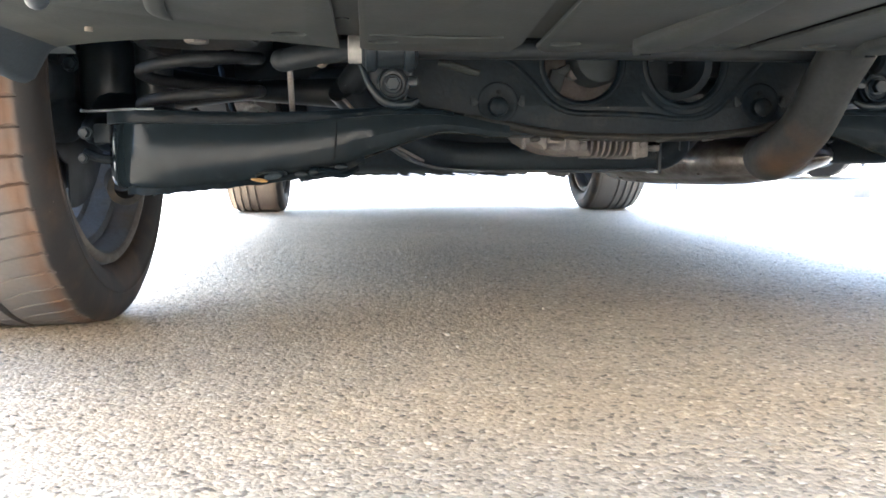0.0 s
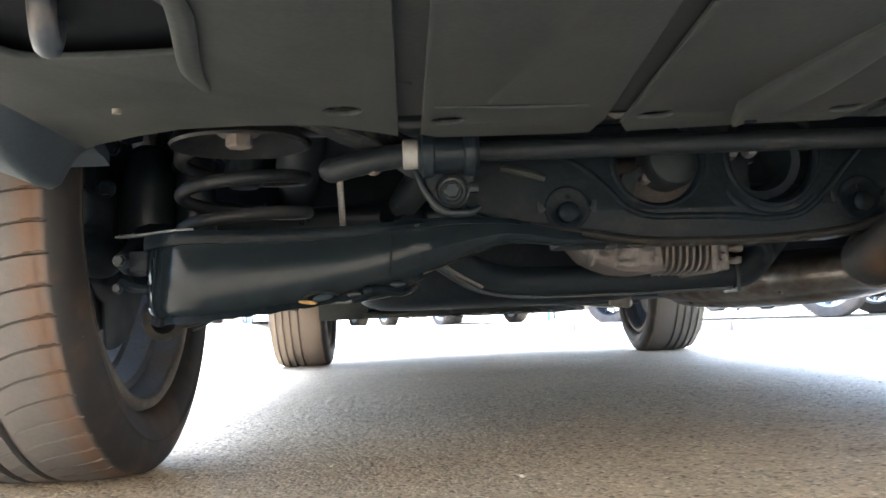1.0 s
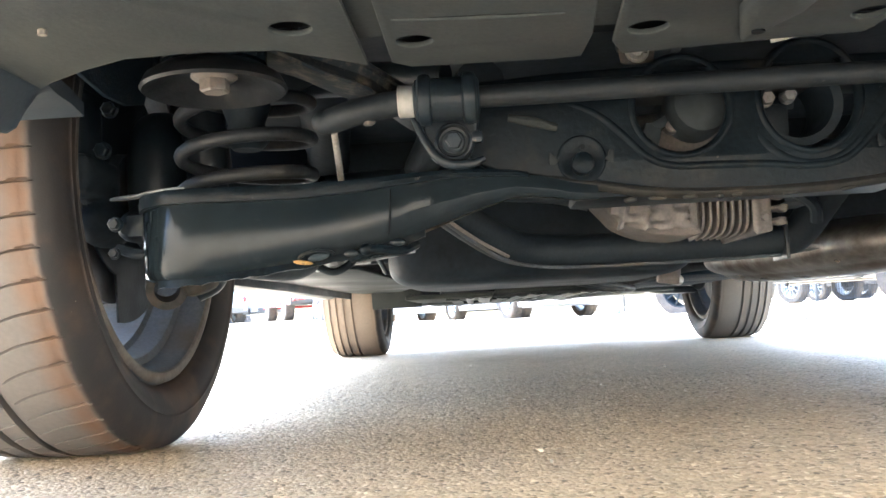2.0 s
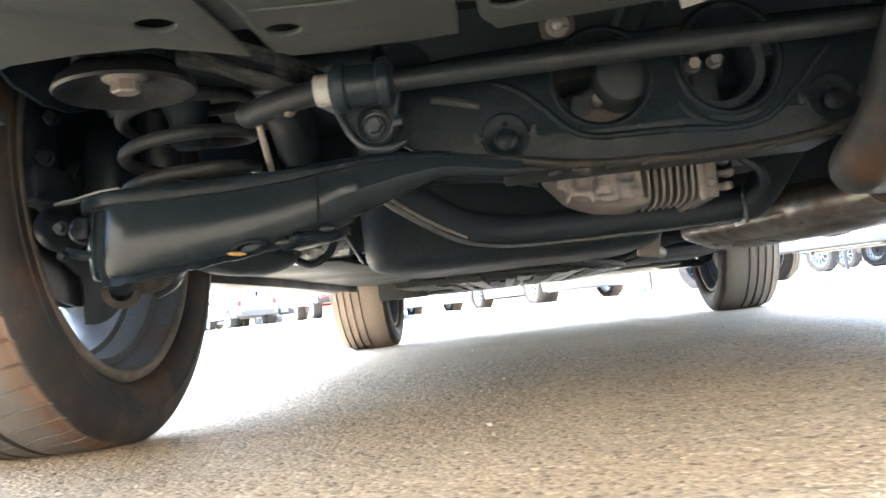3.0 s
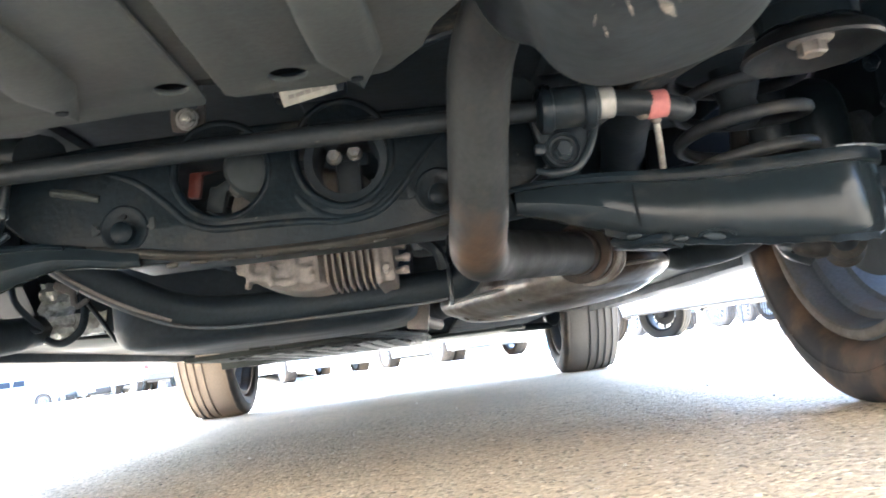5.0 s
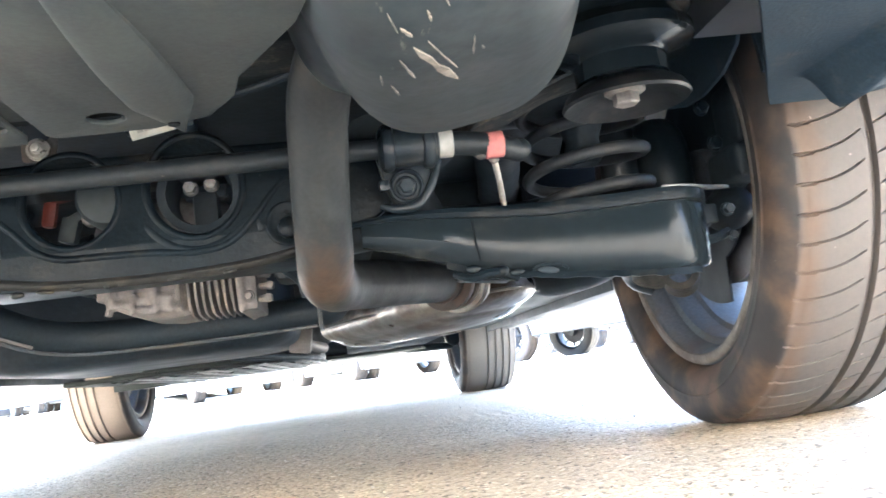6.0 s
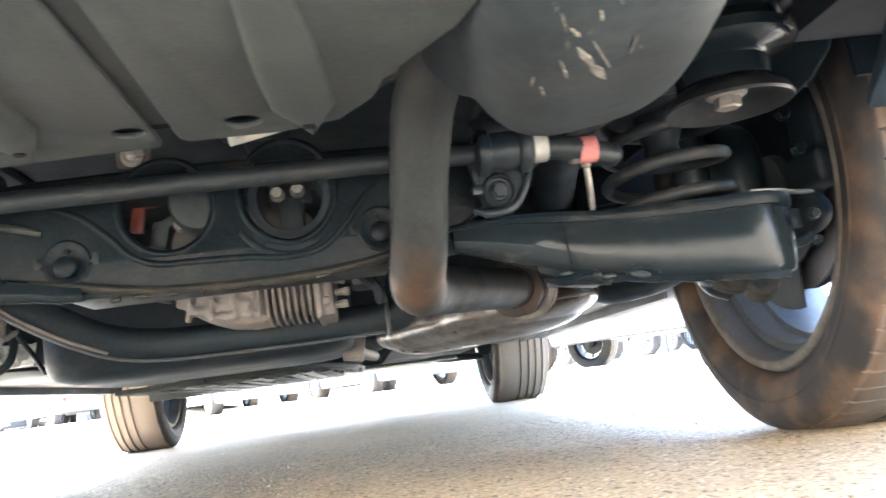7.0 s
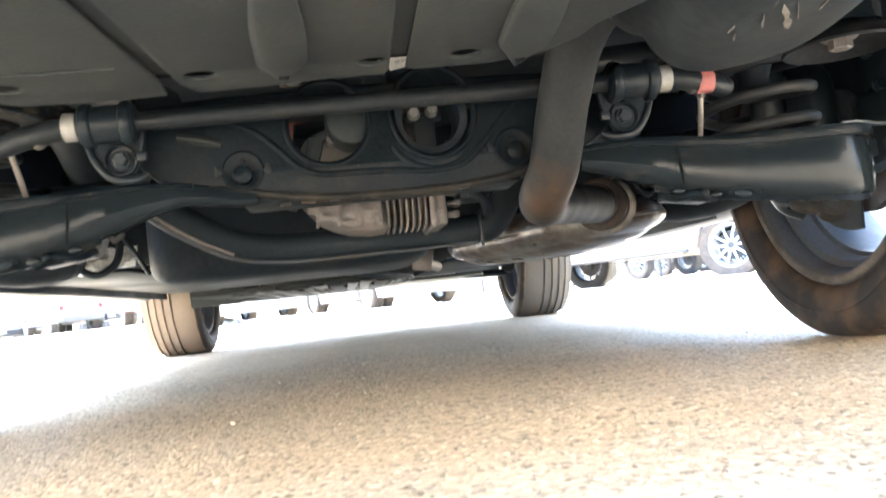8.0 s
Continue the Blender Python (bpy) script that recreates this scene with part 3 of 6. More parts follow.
def tyre_mesh(steps=1280, sipes=True):
    """A tyre about x, inside towards -x: ribs, four round grooves, curved sipes, and a flat foot on the ground."""
    prof = [(-0.085, 0.2578), (-0.098, 0.2590), (-0.112, 0.270), (-0.119, 0.288), (-0.1195, 0.2965), (-0.1213, 0.298), (-0.1198, 0.2995), (-0.120, 0.303), (-0.116, 0.320), (-0.1125, 0.3265), (-0.110, 0.3300), (-0.107, 0.3330), (-0.104, 0.3355), (-0.1005, 0.3378), (-0.0965, 0.3392)]
    cuts = (-0.011, 0.023, 0.053, 0.082)
    along = set(np.round(np.linspace(-0.092, 0.106, 40), 4))
    for c in cuts:
        along |= {round(c + d, 4) for d in (-0.0052, -0.0042, 0.0042, 0.0052)}
    for a in sorted(along):
        r = WHEEL_R - 0.004 * (abs(a) / 0.09) ** 4 * (1 if abs(a) < 0.09 else 1.4)
        prof.append((float(a), r))
    prof += [(0.111, 0.330), (0.116, 0.320), (0.120, 0.303), (0.119, 0.288), (0.112, 0.270), (0.098, 0.2590), (0.085, 0.2578)]
    prof = [(a, r if a > -0.0925 else r - 0.0025) for a, r in prof]
    A = np.array([p[0] for p in prof])[:, None]
    R = np.array([p[1] for p in prof])[:, None] * np.ones((1, steps))
    th = np.linspace(0, 2 * np.pi, steps, endpoint=False)[None, :]
    groove = np.zeros_like(A)
    for c in cuts:
        groove = np.maximum(groove, (np.abs(A - c) <= 0.0043) * 1.0)
    tread = ((A > -0.1115) & (A < 0.1065) & (R[:, :1] > 0.325)) * 1.0
    inward = np.clip((A + 0.100) / 0.085, 0, 1)
    bend = (0.75 * inward ** 2.6 + 14 * np.clip(A + 0.006, 0, 0.05)) * tread
    slot = np.arange(steps)[None, :] % 20
    sipe = ((A > -0.1000) & (A < -0.022) & (slot == 0)) | ((A > -0.094) & (A < -0.080) & (slot == 1))
    sipe = sipe | ((A > 0.088) & (A < 0.104) & (slot == 0))
    sipe2 = (A > -0.004) & (A < 0.017) & (slot == 0)
    sipe2 = sipe2 | ((A > 0.030) & (A < 0.042) & (slot == 10))
    th = th - bend * 2 * np.pi / 64
    R = R - tread * np.maximum(groove * 0.008, sipes * np.maximum(sipe * 0.0046, sipe2 * 0.0045))
    X = A * np.ones((1, steps))
    Y, Z = R * np.sin(th), -R * np.cos(th)
    low = Z < -AXLE_Z - 0.0004
    X = X * np.where(Z < -0.30, 1 + 0.035 * np.clip((-Z - 0.30) / 0.04, 0, 1), 1)
    Z = np.where(low, -AXLE_Z - 0.0005, Z)
    co = np.stack([X, Y, Z], -1).reshape(-1, 3)
    n = len(prof)
    i = np.arange(n * steps).reshape(n, steps)
    j = np.roll(i, -1, 1)
    q = np.stack([i[:-1], j[:-1], j[1:], i[1:]], -1).reshape(-1, 4)
    me = bpy.data.meshes.new("tyre")
    me.vertices.add(len(co))
    me.vertices.foreach_set("co", co.ravel())
    me.loops.add(q.size)
    me.loops.foreach_set("vertex_index", q.ravel())
    me.polygons.add(len(q))
    me.polygons.foreach_set("loop_start", np.arange(0, q.size, 4))
    me.polygons.foreach_set("use_smooth", np.ones(len(q), bool))
    me.update(calc_edges=True)
    me.set_sharp_from_angle(angle=radians(50))
    return me


def spoke_bm(k, n):
    """One broad flat spoke of the wheel, widening towards the rim and bowed outwards."""
    a = 2 * math.pi * k / n + 0.98
    out = []
    for t in np.linspace(0, 1, 9):
        r, w = 0.055 + 0.172 * t, 0.034 + 0.046 * t + 0.020 * t ** 4
        x = 0.088 - 0.030 * t ** 2
        sec = [(x + 0.008, -w * 0.8), (x + 0.010, 0), (x + 0.008, w * 0.8), (x, w), (x - 0.012, w * 0.85), (x - 0.014, 0), (x - 0.012, -w * 0.85), (x, -w)]
        out.append([(u, r * math.cos(a) - v * math.sin(a), r * math.sin(a) + v * math.cos(a)) for u, v in sec])
    return rings(out)


def build_wheel(car, side, y, tyre_data, tyre_mat, label):
    """Hub with tyre, rim, spokes, brake disc and nuts under it. side: +1 right, -1 left."""
    hub = part("wheel", lathe([(0.030, -0.07), (0.055, -0.065), (0.06, -0.02), (0.062, 0.07), (0.05, 0.09), (0.03, 0.095)], 28), RIM_METAL, car, label)
    hub.location = (side * TRACK, y, AXLE_Z)
    hub.rotation_euler = (0, 0, 0 if side > 0 else math.pi)
    me = tyre_data.copy()
    me.materials.append(tyre_mat)
    t = new("tyre", me)
    t.parent = hub
    rim = lathe([(0.252, -0.098), (0.256, -0.092), (0.250, -0.086), (0.240, -0.081), (0.2365, -0.075), (0.2395, -0.069), (0.2375, -0.062), (0.2280, -0.054), (0.2250, -0.030), (0.2215, -0.024), (0.219, -0.015), (0.219, 0.05), (0.232, 0.085), (0.25, 0.092), (0.254, 0.098),
                 (0.246, 0.101), (0.226, 0.092), (0.212, 0.055), (0.2095, -0.010), (0.2095, -0.024), (0.2160, -0.029), (0.2175, -0.054), (0.2200, -0.061), (0.2295, -0.065), (0.2325, -0.080), (0.2350, -0.093), (0.2400, -0.0985), (0.248, -0.1005)], 180, loop=True)
    part("rim", rim, RIM_METAL, hub, "grey alloy rim with a rounded inner lip")
    part("rim_lip", lathe([(0.2385, -0.0990), (0.2400, -0.1020), (0.2440, -0.1038), (0.2500, -0.1030), (0.2535, -0.1000), (0.2500, -0.0985)], 120, loop=True), LIP_DUST, hub, "dust-dulled rim lip")
    for k in range(5):
        part("spoke", spoke_bm(k, 5), SPOKE_METAL, hub)
    part("brake_disc", lathe([(0.05, -0.035), (0.145, -0.033), (0.145, -0.028), (0.10, -0.027), (0.10, -0.018), (0.145, -0.017), (0.145, -0.012), (0.05, -0.012)], 48), DISC_STEEL, hub, "dull steel brake disc")
    part("dust_shield", plate([[((0.110 if 10 < (a if side < 0 else -a) < 95 else 0.172) * math.cos(radians(a)), (0.110 if 10 < (a if side < 0 else -a) < 95 else 0.172) * math.sin(radians(a))) for a in range(-180, 180, 6)], oval(0, 0, 0.05, 0.05, 24)], 0.004, 0.001, pose(-0.048, 0, 0, 0, 90, 0)), RUBBER, hub, "thin black brake dust shield")
    part("brake_caliper", solid(block((0.10, 0.075, 0.13), (-0.02, 0.125 * (-1 if side > 0 else 1), 0.05), 0.02), block((0.05, 0.10, 0.05), (-0.065, 0.14 * (-1 if side > 0 else 1), 0.0), 0.015), blob((-0.07, 0.10 * (-1 if side > 0 else 1), -0.05), (0.03, 0.05, 0.03))), RUBBER, hub, "black brake caliper")
    return hub


CAR = thing("parked_suv", "dark grey SUV on dusty tyres, seen from below its rear", "car")
_tyre, _ribbed = tyre_mesh(), tyre_mesh(400, False)
build_wheel(CAR, -1, -0.035, _tyre, TYRE_TAN, "rear wheel with dusty tyre stained orange at its shoulder")
build_wheel(CAR, 1.010, -0.040, _tyre, TYRE_BROWN, "rear wheel with dusty tyre stained orange at its shoulder")
build_wheel(CAR, -1, WHEELBASE, _ribbed, TYRE_FRONT, "front wheel with tan dusty tyre")
build_wheel(CAR, 1, WHEELBASE, _ribbed, TYRE_GREY, "front wheel with grey tyre")

# ---- rear tray under the bumper ----
TRAY_Z = 0.334


def build_tray():
    """Flat plastic tray in five fields with channels between them, oval drain holes and a tow opening."""
    back = -1.0
    fields = [
        ([(-0.585, back), (-0.345, back), (-0.345, -0.582), (-0.365, -0.600), (-0.40, -0.628), (-0.45, -0.634), (-0.50, -0.630), (-0.535, -0.612), (-0.570, -0.588), (-0.585, -0.575)],
         [oval(-0.382, -0.668, 0.013, 0.013), rounded([(-0.545, -0.800), (-0.500, -0.800), (-0.450, -0.802), (-0.440, -0.82), (-0.442, -0.86), (-0.455, -0.90), (-0.545, -0.90)], 2)]),
        ([(-0.328, back), (-0.222, back), (-0.192, -0.62), (-0.194, -0.572), (-0.215, -0.570), (-0.315, -0.572), (-0.328, -0.585)], [oval(-0.309, -0.629, 0.012, 0.012)]),
        ([(-0.205, back), (-0.006, back), (0.0, -0.60), (-0.004, -0.588), (-0.055, -0.585), (-0.165, -0.572), (-0.176, -0.60)], [oval(-0.157, -0.627, 0.013, 0.013), oval(-0.016, -0.629, 0.0115, 0.0115)]),
        ([(0.012, back), (0.235, back), (0.228, -0.86), (0.203, -0.768), (0.162, -0.69), (0.155, -0.655), (0.132, -0.615), (0.090, -0.598), (0.020, -0.596), (0.014, -0.605)], [oval(0.063, -0.631, 0.013, 0.013)]),
    ]
    bms = [plate([o] + h, 0.004, 0.0012, pose(0, 0, TRAY_Z)) for o, h in fields]
    for a, b in ((-0.347, -0.326), (-0.224, -0.174), (-0.008, 0.014)):
        if a == -0.224:
            bms.append(plate([[(-0.228, back), (-0.200, back), (-0.172, -0.62), (-0.196, -0.62)]], 0.003, 0, pose(0, 0, TRAY_Z + 0.0055)))
        else:
            bms.append(plate([[(a, back), (b, back), (b, -0.625), (a, -0.625)]], 0.003, 0, pose(0, 0, TRAY_Z + 0.0055)))
    tray = part("underbody_tray", bms[0], TRAY, CAR, "matt dark grey plastic tray with oval drain holes")
    for b in bms[1:4]:
        part("tray_field", b, TRAY, tray)
    for b in bms[4:]:
        part("tray_channel", b, TRAY, tray)

    def bulge(x0, y0, x1, y1, w, depth):
        """A drop-shaped swelling under the tray, narrow behind, that ends in a pointed screw tab."""
        out = []
        for t in (*np.linspace(0, 0.72, 14), 0.75, 0.78, 0.81, 0.85, 0.90, 0.95, 1.0):
            cx, cy = x0 + (x1 - x0) * t, y0 + (y1 - y0) * t
            ww = w * (0.40 + 0.60 * math.sin(min(1, t / 0.66) * math.pi / 2)) if t < 0.78 else w * (1 - 0.92 * (t - 0.78) / 0.22)
            d = depth * (0.25 + 0.75 * min(1, t / 0.6)) * (1 if t < 0.78 else 1 - 1.6 * (t - 0.78))
            out.append([(cx + ww * math.cos(a), cy, TRAY_Z - 0.001 - d * max(0, math.sin(a)) ** 0.5) for a in np.linspace(0, math.pi, 13)] + [(cx - ww, cy, TRAY_Z + 0.004), (cx + ww, cy, TRAY_Z + 0.004)])
        return rings(out)
    part("screw_rib", bulge(-0.081, -0.860, -0.090, -0.603, 0.0205, 0.011), TRAY, tray)
    part("screw_rib", bulge(0.094, -0.880, 0.111, -0.602, 0.0215, 0.011), TRAY, tray)
    # Black discs paint the shade inside the screw holes.
    for x, y in ((-0.0890, -0.632), (0.1090, -0.632)):
        part("screw_hole", disc((x, y, TRAY_Z - 0.0104), "z", [(0.0042, -0.001), (0.0042, 0.001)], 16), GAP_SHADE, tray)
    # Black sheet added above the drain holes so that they look shaded.
    part("tray_lining", plate([[(-0.57, -0.99), (0.15, -0.99), (0.13, -0.635), (0.09, -0.606), (-0.17, -0.592), (-0.31, -0.592), (-0.36, -0.640), (-0.56, -0.645)]], 0.002, 0, pose(0, 0, TRAY_Z + 0.0095)), GAP_SHADE, tray)
    part("ridge", tube([(-0.437, -0.90, TRAY_Z - 0.003), (-0.440, -0.86, TRAY_Z - 0.004), (-0.455, -0.78, TRAY_Z - 0.004), (-0.458, -0.725, TRAY_Z - 0.001)], [0.004, 0.006, 0.006, 0.003], 10, flat=0.3), TRAY, tray)
    part("ridge", tube([(-0.32, -0.672, TRAY_Z - 0.002), (-0.26, -0.668, TRAY_Z - 0.003), (-0.215, -0.665, TRAY_Z - 0.002)], [0.002, 0.004, 0.002], 8, flat=0.5), TRAY, tray)
    part("clip_head", disc((-0.523, -0.694, TRAY_Z - 0.004), "z", [(0.0028, -0.001), (0.0028, 0.003)], 14), SCRATCH, tray, "pale plastic clip head")
    part("clip_head", disc((-0.34, -0.71, TRAY_Z + 0.006), "z", [(0.005, -0.003), (0.005, 0.003)], 14), TRAY, tray)
    part("clip_head", disc((0.004, -0.632, TRAY_Z + 0.0085), "z", [(0.0048, -0.001), (0.004, 0.001)], 14), PAPER, tray, "pale clip in the channel")
    part("tow_loop", tube([(-0.506 - 0.003 * math.cos(a), -0.842 + 0.015 * math.cos(a), TRAY_Z + 0.026 + 0.034 * math.sin(a)) for a in np.linspace(0, 2 * math.pi, 20, endpoint=False)], 0.0065, 14, 2, closed=True), LOOP_PAINT, CAR, "worn dark steel tow loop with a rusty edge")
    return tray


build_tray()


def build_bumper():
    """Rear bumper skin with its lower corners, which come down behind the wheels."""
    out = []
    for x in np.linspace(-0.93, 0.93, 41):
        e = abs(x) / 0.93
        yb = -1.00 + 0.28 * max(0, (e - 0.55) / 0.45) ** 2.2
        out.append([(x, yb + 0.02, TRAY_Z - 0.004), (x, yb - 0.02, TRAY_Z + 0.02), (x, yb - 0.035, 0.46), (x, yb - 0.03, 0.62), (x, yb + 0.02, 0.66), (x, yb + 0.04, 0.62), (x, yb + 0.02, 0.46), (x, yb + 0.04, TRAY_Z + 0.012)])
    part("rear_bumper", rings(out), BUMPER, CAR, "dark plastic rear bumper")
    for s in (-1, 1):
        inner = ((-0.99, -0.60, -0.575, -0.54, -0.50, -0.46), (0.575, 0.575, 0.580, 0.590, 0.597, 0.606)) if s < 0 else ((-0.99, -0.756, -0.655, -0.48, -0.46), (0.45, 0.487, 0.541, 0.634, 0.645))

        def underside(x, y):
            """Height of the corner: level with the tray, with a pointed lip that hangs across it and rises outwards."""
            base = TRAY_Z + 0.006 * min(1, max(0, (y + 0.60) / 0.1)) + 0.045 * max(0, (x - 0.72) / 0.21) ** 1.5
            drop = float(np.interp(x + (0.022 if s < 0 else -0.010), (0.611, 0.621, 0.631, 0.645, 0.668, 0.72, 0.93), (0, 0.017, 0.036, 0.030, 0.020, 0.008, 0.004)))
            k = max(0, 1 - (-0.572 - y) / 0.20) if y < -0.572 else max(0, 1 - (y + 0.572) / 0.022)
            return base - drop * k * k * (3 - 2 * k)
        low = []
        for y in (*np.linspace(-0.99, -0.60, 20), -0.59, -0.582, -0.576, -0.570, -0.564, -0.557, -0.55, -0.53, -0.505, -0.48, -0.46):
            x0 = float(np.interp(y, *inner))
            cols = [x0 + (0.604 - x0) * t for t in (0, 0.5)] if x0 < 0.60 else [x0, x0 + 0.002]
            cols += [max(x0 + 0.004 + 0.0005 * j, x) for j, x in enumerate((0.606, 0.613, 0.620, 0.626, 0.631, 0.637, 0.645, 0.656, 0.668, 0.69, 0.72, 0.76, 0.80, 0.85, 0.93))]
            prof = [(x, underside(x, y)) for x in cols]
            sec = [(s * x, y, z) for x, z in prof] + [(s * 0.935, y, 0.66), (s * 0.90, y, 0.66), (s * 0.90, y, 0.42)]
            sec += [(s * x, y, max(z + 0.010, 0.352)) for x, z in prof[-2::-1]]
            low.append(sec)
        part("bumper_corner", rings(low), BUMPER if s < 0 else LINER, CAR, "dark bumper corner behind the wheel", 60)
        liner = []
        for a in np.linspace(4, 178, 40):
            r = 0.415
            y, z = -r * math.cos(radians(a)), AXLE_Z + 0.02 + r * math.sin(radians(a))
            n = (-math.cos(radians(a)), math.sin(radians(a)))
            xi = float(np.interp(a, (40, 75), (0.668, 0.600)))
            liner.append([(s * xi, y, z), (s * 0.94, y, z), (s * 0.94, y + 0.006 * n[0], z + 0.006 * n[1]), (s * xi, y + 0.006 * n[0], z + 0.006 * n[1])])
        part("wheel_arch_liner", rings(liner), LINER, CAR, "black textured wheel arch liner")
        part("inner_panel", block((0.006, 0.86, 0.22), (s * 0.664, 0.0, 0.60), 0.002), LINER, CAR, "dark panel inside the wheel arch")
        # Black sheet added to paint shade over the body behind the wheel.
        part("arch_wall", block((0.26, 0.006, 0.30), (s * 0.70, 0.352, 0.50), 0.002), GAP_SHADE, CAR, "black sheet added for the shade in the wheel arch")
        part("arch_shield", plate([rounded([(-0.43, 0.64), (-0.43, 0.47), (-0.385, 0.412), (-0.27, 0.398), (-0.17, 0.425), (-0.14, 0.64)], 1)], 0.005, 0.0015, pose(s * 0.657, 0, 0, 90, 0, 90)), LINER, CAR, "dark shield between spring and tyre")
        front = []
        for a in np.linspace(2, 178, 36):
            r = 0.415
            y, z = WHEELBASE - r * math.cos(radians(a)), AXLE_Z + 0.02 + r * math.sin(radians(a))
            n = (-math.cos(radians(a)), math.sin(radians(a)))
            front.append([(s * 0.58, y, z), (s * 0.94, y, z), (s * 0.94, y + 0.006 * n[0], z + 0.006 * n[1]), (s * 0.58, y + 0.006 * n[0], z + 0.006 * n[1])])
        part("wheel_arch_liner", rings(front), LINER, CAR, "black textured wheel arch liner")


build_bumper()


# ---- rear suspension ----
def build_subframe():
    y = -0.300
    outline = rounded([(-0.30, 0.398), (0.30, 0.398), (0.315, 0.36), (0.27, 0.300), (0.215, 0.290), (0.17, 0.272), (0.06, 0.263), (-0.06, 0.262), (-0.15, 0.280), (-0.215, 0.289), (-0.27, 0.300), (-0.315, 0.36)], 2)
    left = oval(-0.060, 0.353, 0.046, 0.046, 36)
    ring = oval(0.069, 0.356, 0.047, 0.052, 36)
    face = plate([outline, left, ring], 0.012, 0.004, Matrix.Translation((0, y, 0)) @ XZ)
    frame_part = part("subframe", joined(face, block((0.56, 0.10, 0.014), (0, y + 0.052, 0.386), 0.005), block((0.34, 0.09, 0.012), (0, y + 0.045, 0.270), 0.005)), FRAME_PAINT, CAR, "dusty black steel rear subframe with two round openings")
    part("ring_lip", bead(round_line(0.069, 0.356, 0.0515, 0.0565), y - 0.004, 0.0050, 0.0045, True, 2), FRAME_PAINT, frame_part)
    part("ring_lip", bead(round_line(0.069, 0.356, 0.0640, 0.0690, 190, 350), y - 0.004, 0.0075, 0.0030), FRAME_PAINT, frame_part)
    part("ring_lip", bead(round_line(-0.060, 0.353, 0.0510, 0.0510), y - 0.004, 0.0045, 0.0035, True, 2), FRAME_PAINT, frame_part)
    # raised field round both openings
    part("pressed_edge", bead([(-0.262, 0.372), (-0.190, 0.366), (-0.150, 0.352), (-0.122, 0.328), (-0.098, 0.303), (-0.072, 0.2925), (-0.030, 0.291), (0.02, 0.289), (0.062, 0.285), (0.098, 0.290), (0.126, 0.312), (0.150, 0.340), (0.182, 0.371), (0.205, 0.384)], y - 0.004, 0.0060, 0.0042), FRAME_PAINT, frame_part)
    part("bottom_flange", bead([(-0.205, 0.287), (-0.15, 0.277), (-0.09, 0.2665), (0, 0.2625), (0.09, 0.264), (0.16, 0.272), (0.205, 0.286)], y - 0.005, 0.0055, 0.0065), DUSTY_EDGE, frame_part, "dust-lined bottom flange")
    rnd = random.Random(31)
    for k in range(9):
        x = -0.112 + 0.026 * k + rnd.uniform(-0.006, 0.006)
        part("flange_spatter", blob((x, y - 0.006, 0.2615 + rnd.uniform(-0.002, 0.001)), (rnd.uniform(0.004, 0.011), 0.004, rnd.uniform(0.002, 0.004)), (0, rnd.uniform(-9, 9), 0), 2.4, 14, 8), DUSTY_EDGE, frame_part)
    for s in (-1, 1):
        part("pivot_boss", disc((s * 0.164, y - 0.006, 0.304), "y", [(0.0250, 0.0), (0.0235, -0.0014), (0.0205, -0.0016), (0.0190, -0.0008), (0.010, -0.0006)][::-1], 32), FRAME_PAINT, frame_part)
        part("pivot_bolt", disc((s * 0.164, y - 0.012, 0.299), "y", [(0.0085, -0.006), (0.0110, -0.0045), (0.0118, 0.0), (0.0118, 0.006)], 24), FRAME_PAINT, frame_part, "dull round bolt head")
        # A black disc paints the shade in the notch.
        part("pivot_notch", disc((s * 0.163, y - 0.0085, 0.3165), "y", [(0.0028, -0.001), (0.0028, 0.002)], 12), GAP_SHADE, frame_part)
        for dx in (-0.031, 0.030):
            part("weld_tab", solid(block((0.006, 0.006, 0.015), (s * 0.164 + dx, y - 0.008, 0.306), 0.002), block((0.010, 0.005, 0.006), (s * 0.164 + dx * 0.9, y - 0.007, 0.303), 0.002)), DULL_TAB, frame_part)
        # arm of the frame out to its rubber mount
        arm = []
        for x in np.linspace(0.300, 0.505, 22):
            k = [float(np.interp(x, (0.300, 0.335, 0.37, 0.42, 0.47, 0.505), v)) for v in ((-0.285, -0.320, -0.378, -0.420, -0.450, -0.462), (0.350, 0.353, 0.367, 0.381, 0.397, 0.404), (0.384, 0.388, 0.398, 0.410, 0.424, 0.432))]
            yf, zb, zt = k[0], k[1] + 0.0012 * math.sin(90 * x), k[2] + 0.001 * math.sin(70 * x)
            arm.append([(s * x, yf + a, b) for a, b in ((0.002, zb), (-0.006, zb + 0.001), (-0.007, zb + 0.004), (-0.001, zb + 0.0065), (0.004, (zb + zt) / 2), (0.0, zt - 0.008), (-0.006, zt - 0.006), (-0.0065, zt - 0.002), (0.0, zt), (0.060, zt), (0.060, zb))])
        part("mount_arm", rings(arm), DUSTY, frame_part, "dusty stamped arm of the frame", 30)
    part("slot_press", tube([(-0.236, y - 0.006, 0.351), (-0.211, y - 0.007, 0.345), (-0.187, y - 0.006, 0.338)], [0.0045, 0.006, 0.0045], 10, 4, flat=0.9), TRAY, frame_part, "pale pressed slot")
    # mount of the final drive, in the round opening
    part("drive_bushing", lathe([(0.046, -0.02), (0.046, 0.05), (0.034, 0.05), (0.034, 0.0), (0.037, -0.018)], 32, Matrix.Translation((0.069, y + 0.045, 0.356)) @ AXIS["y"], loop=True), RUBBER, frame_part)
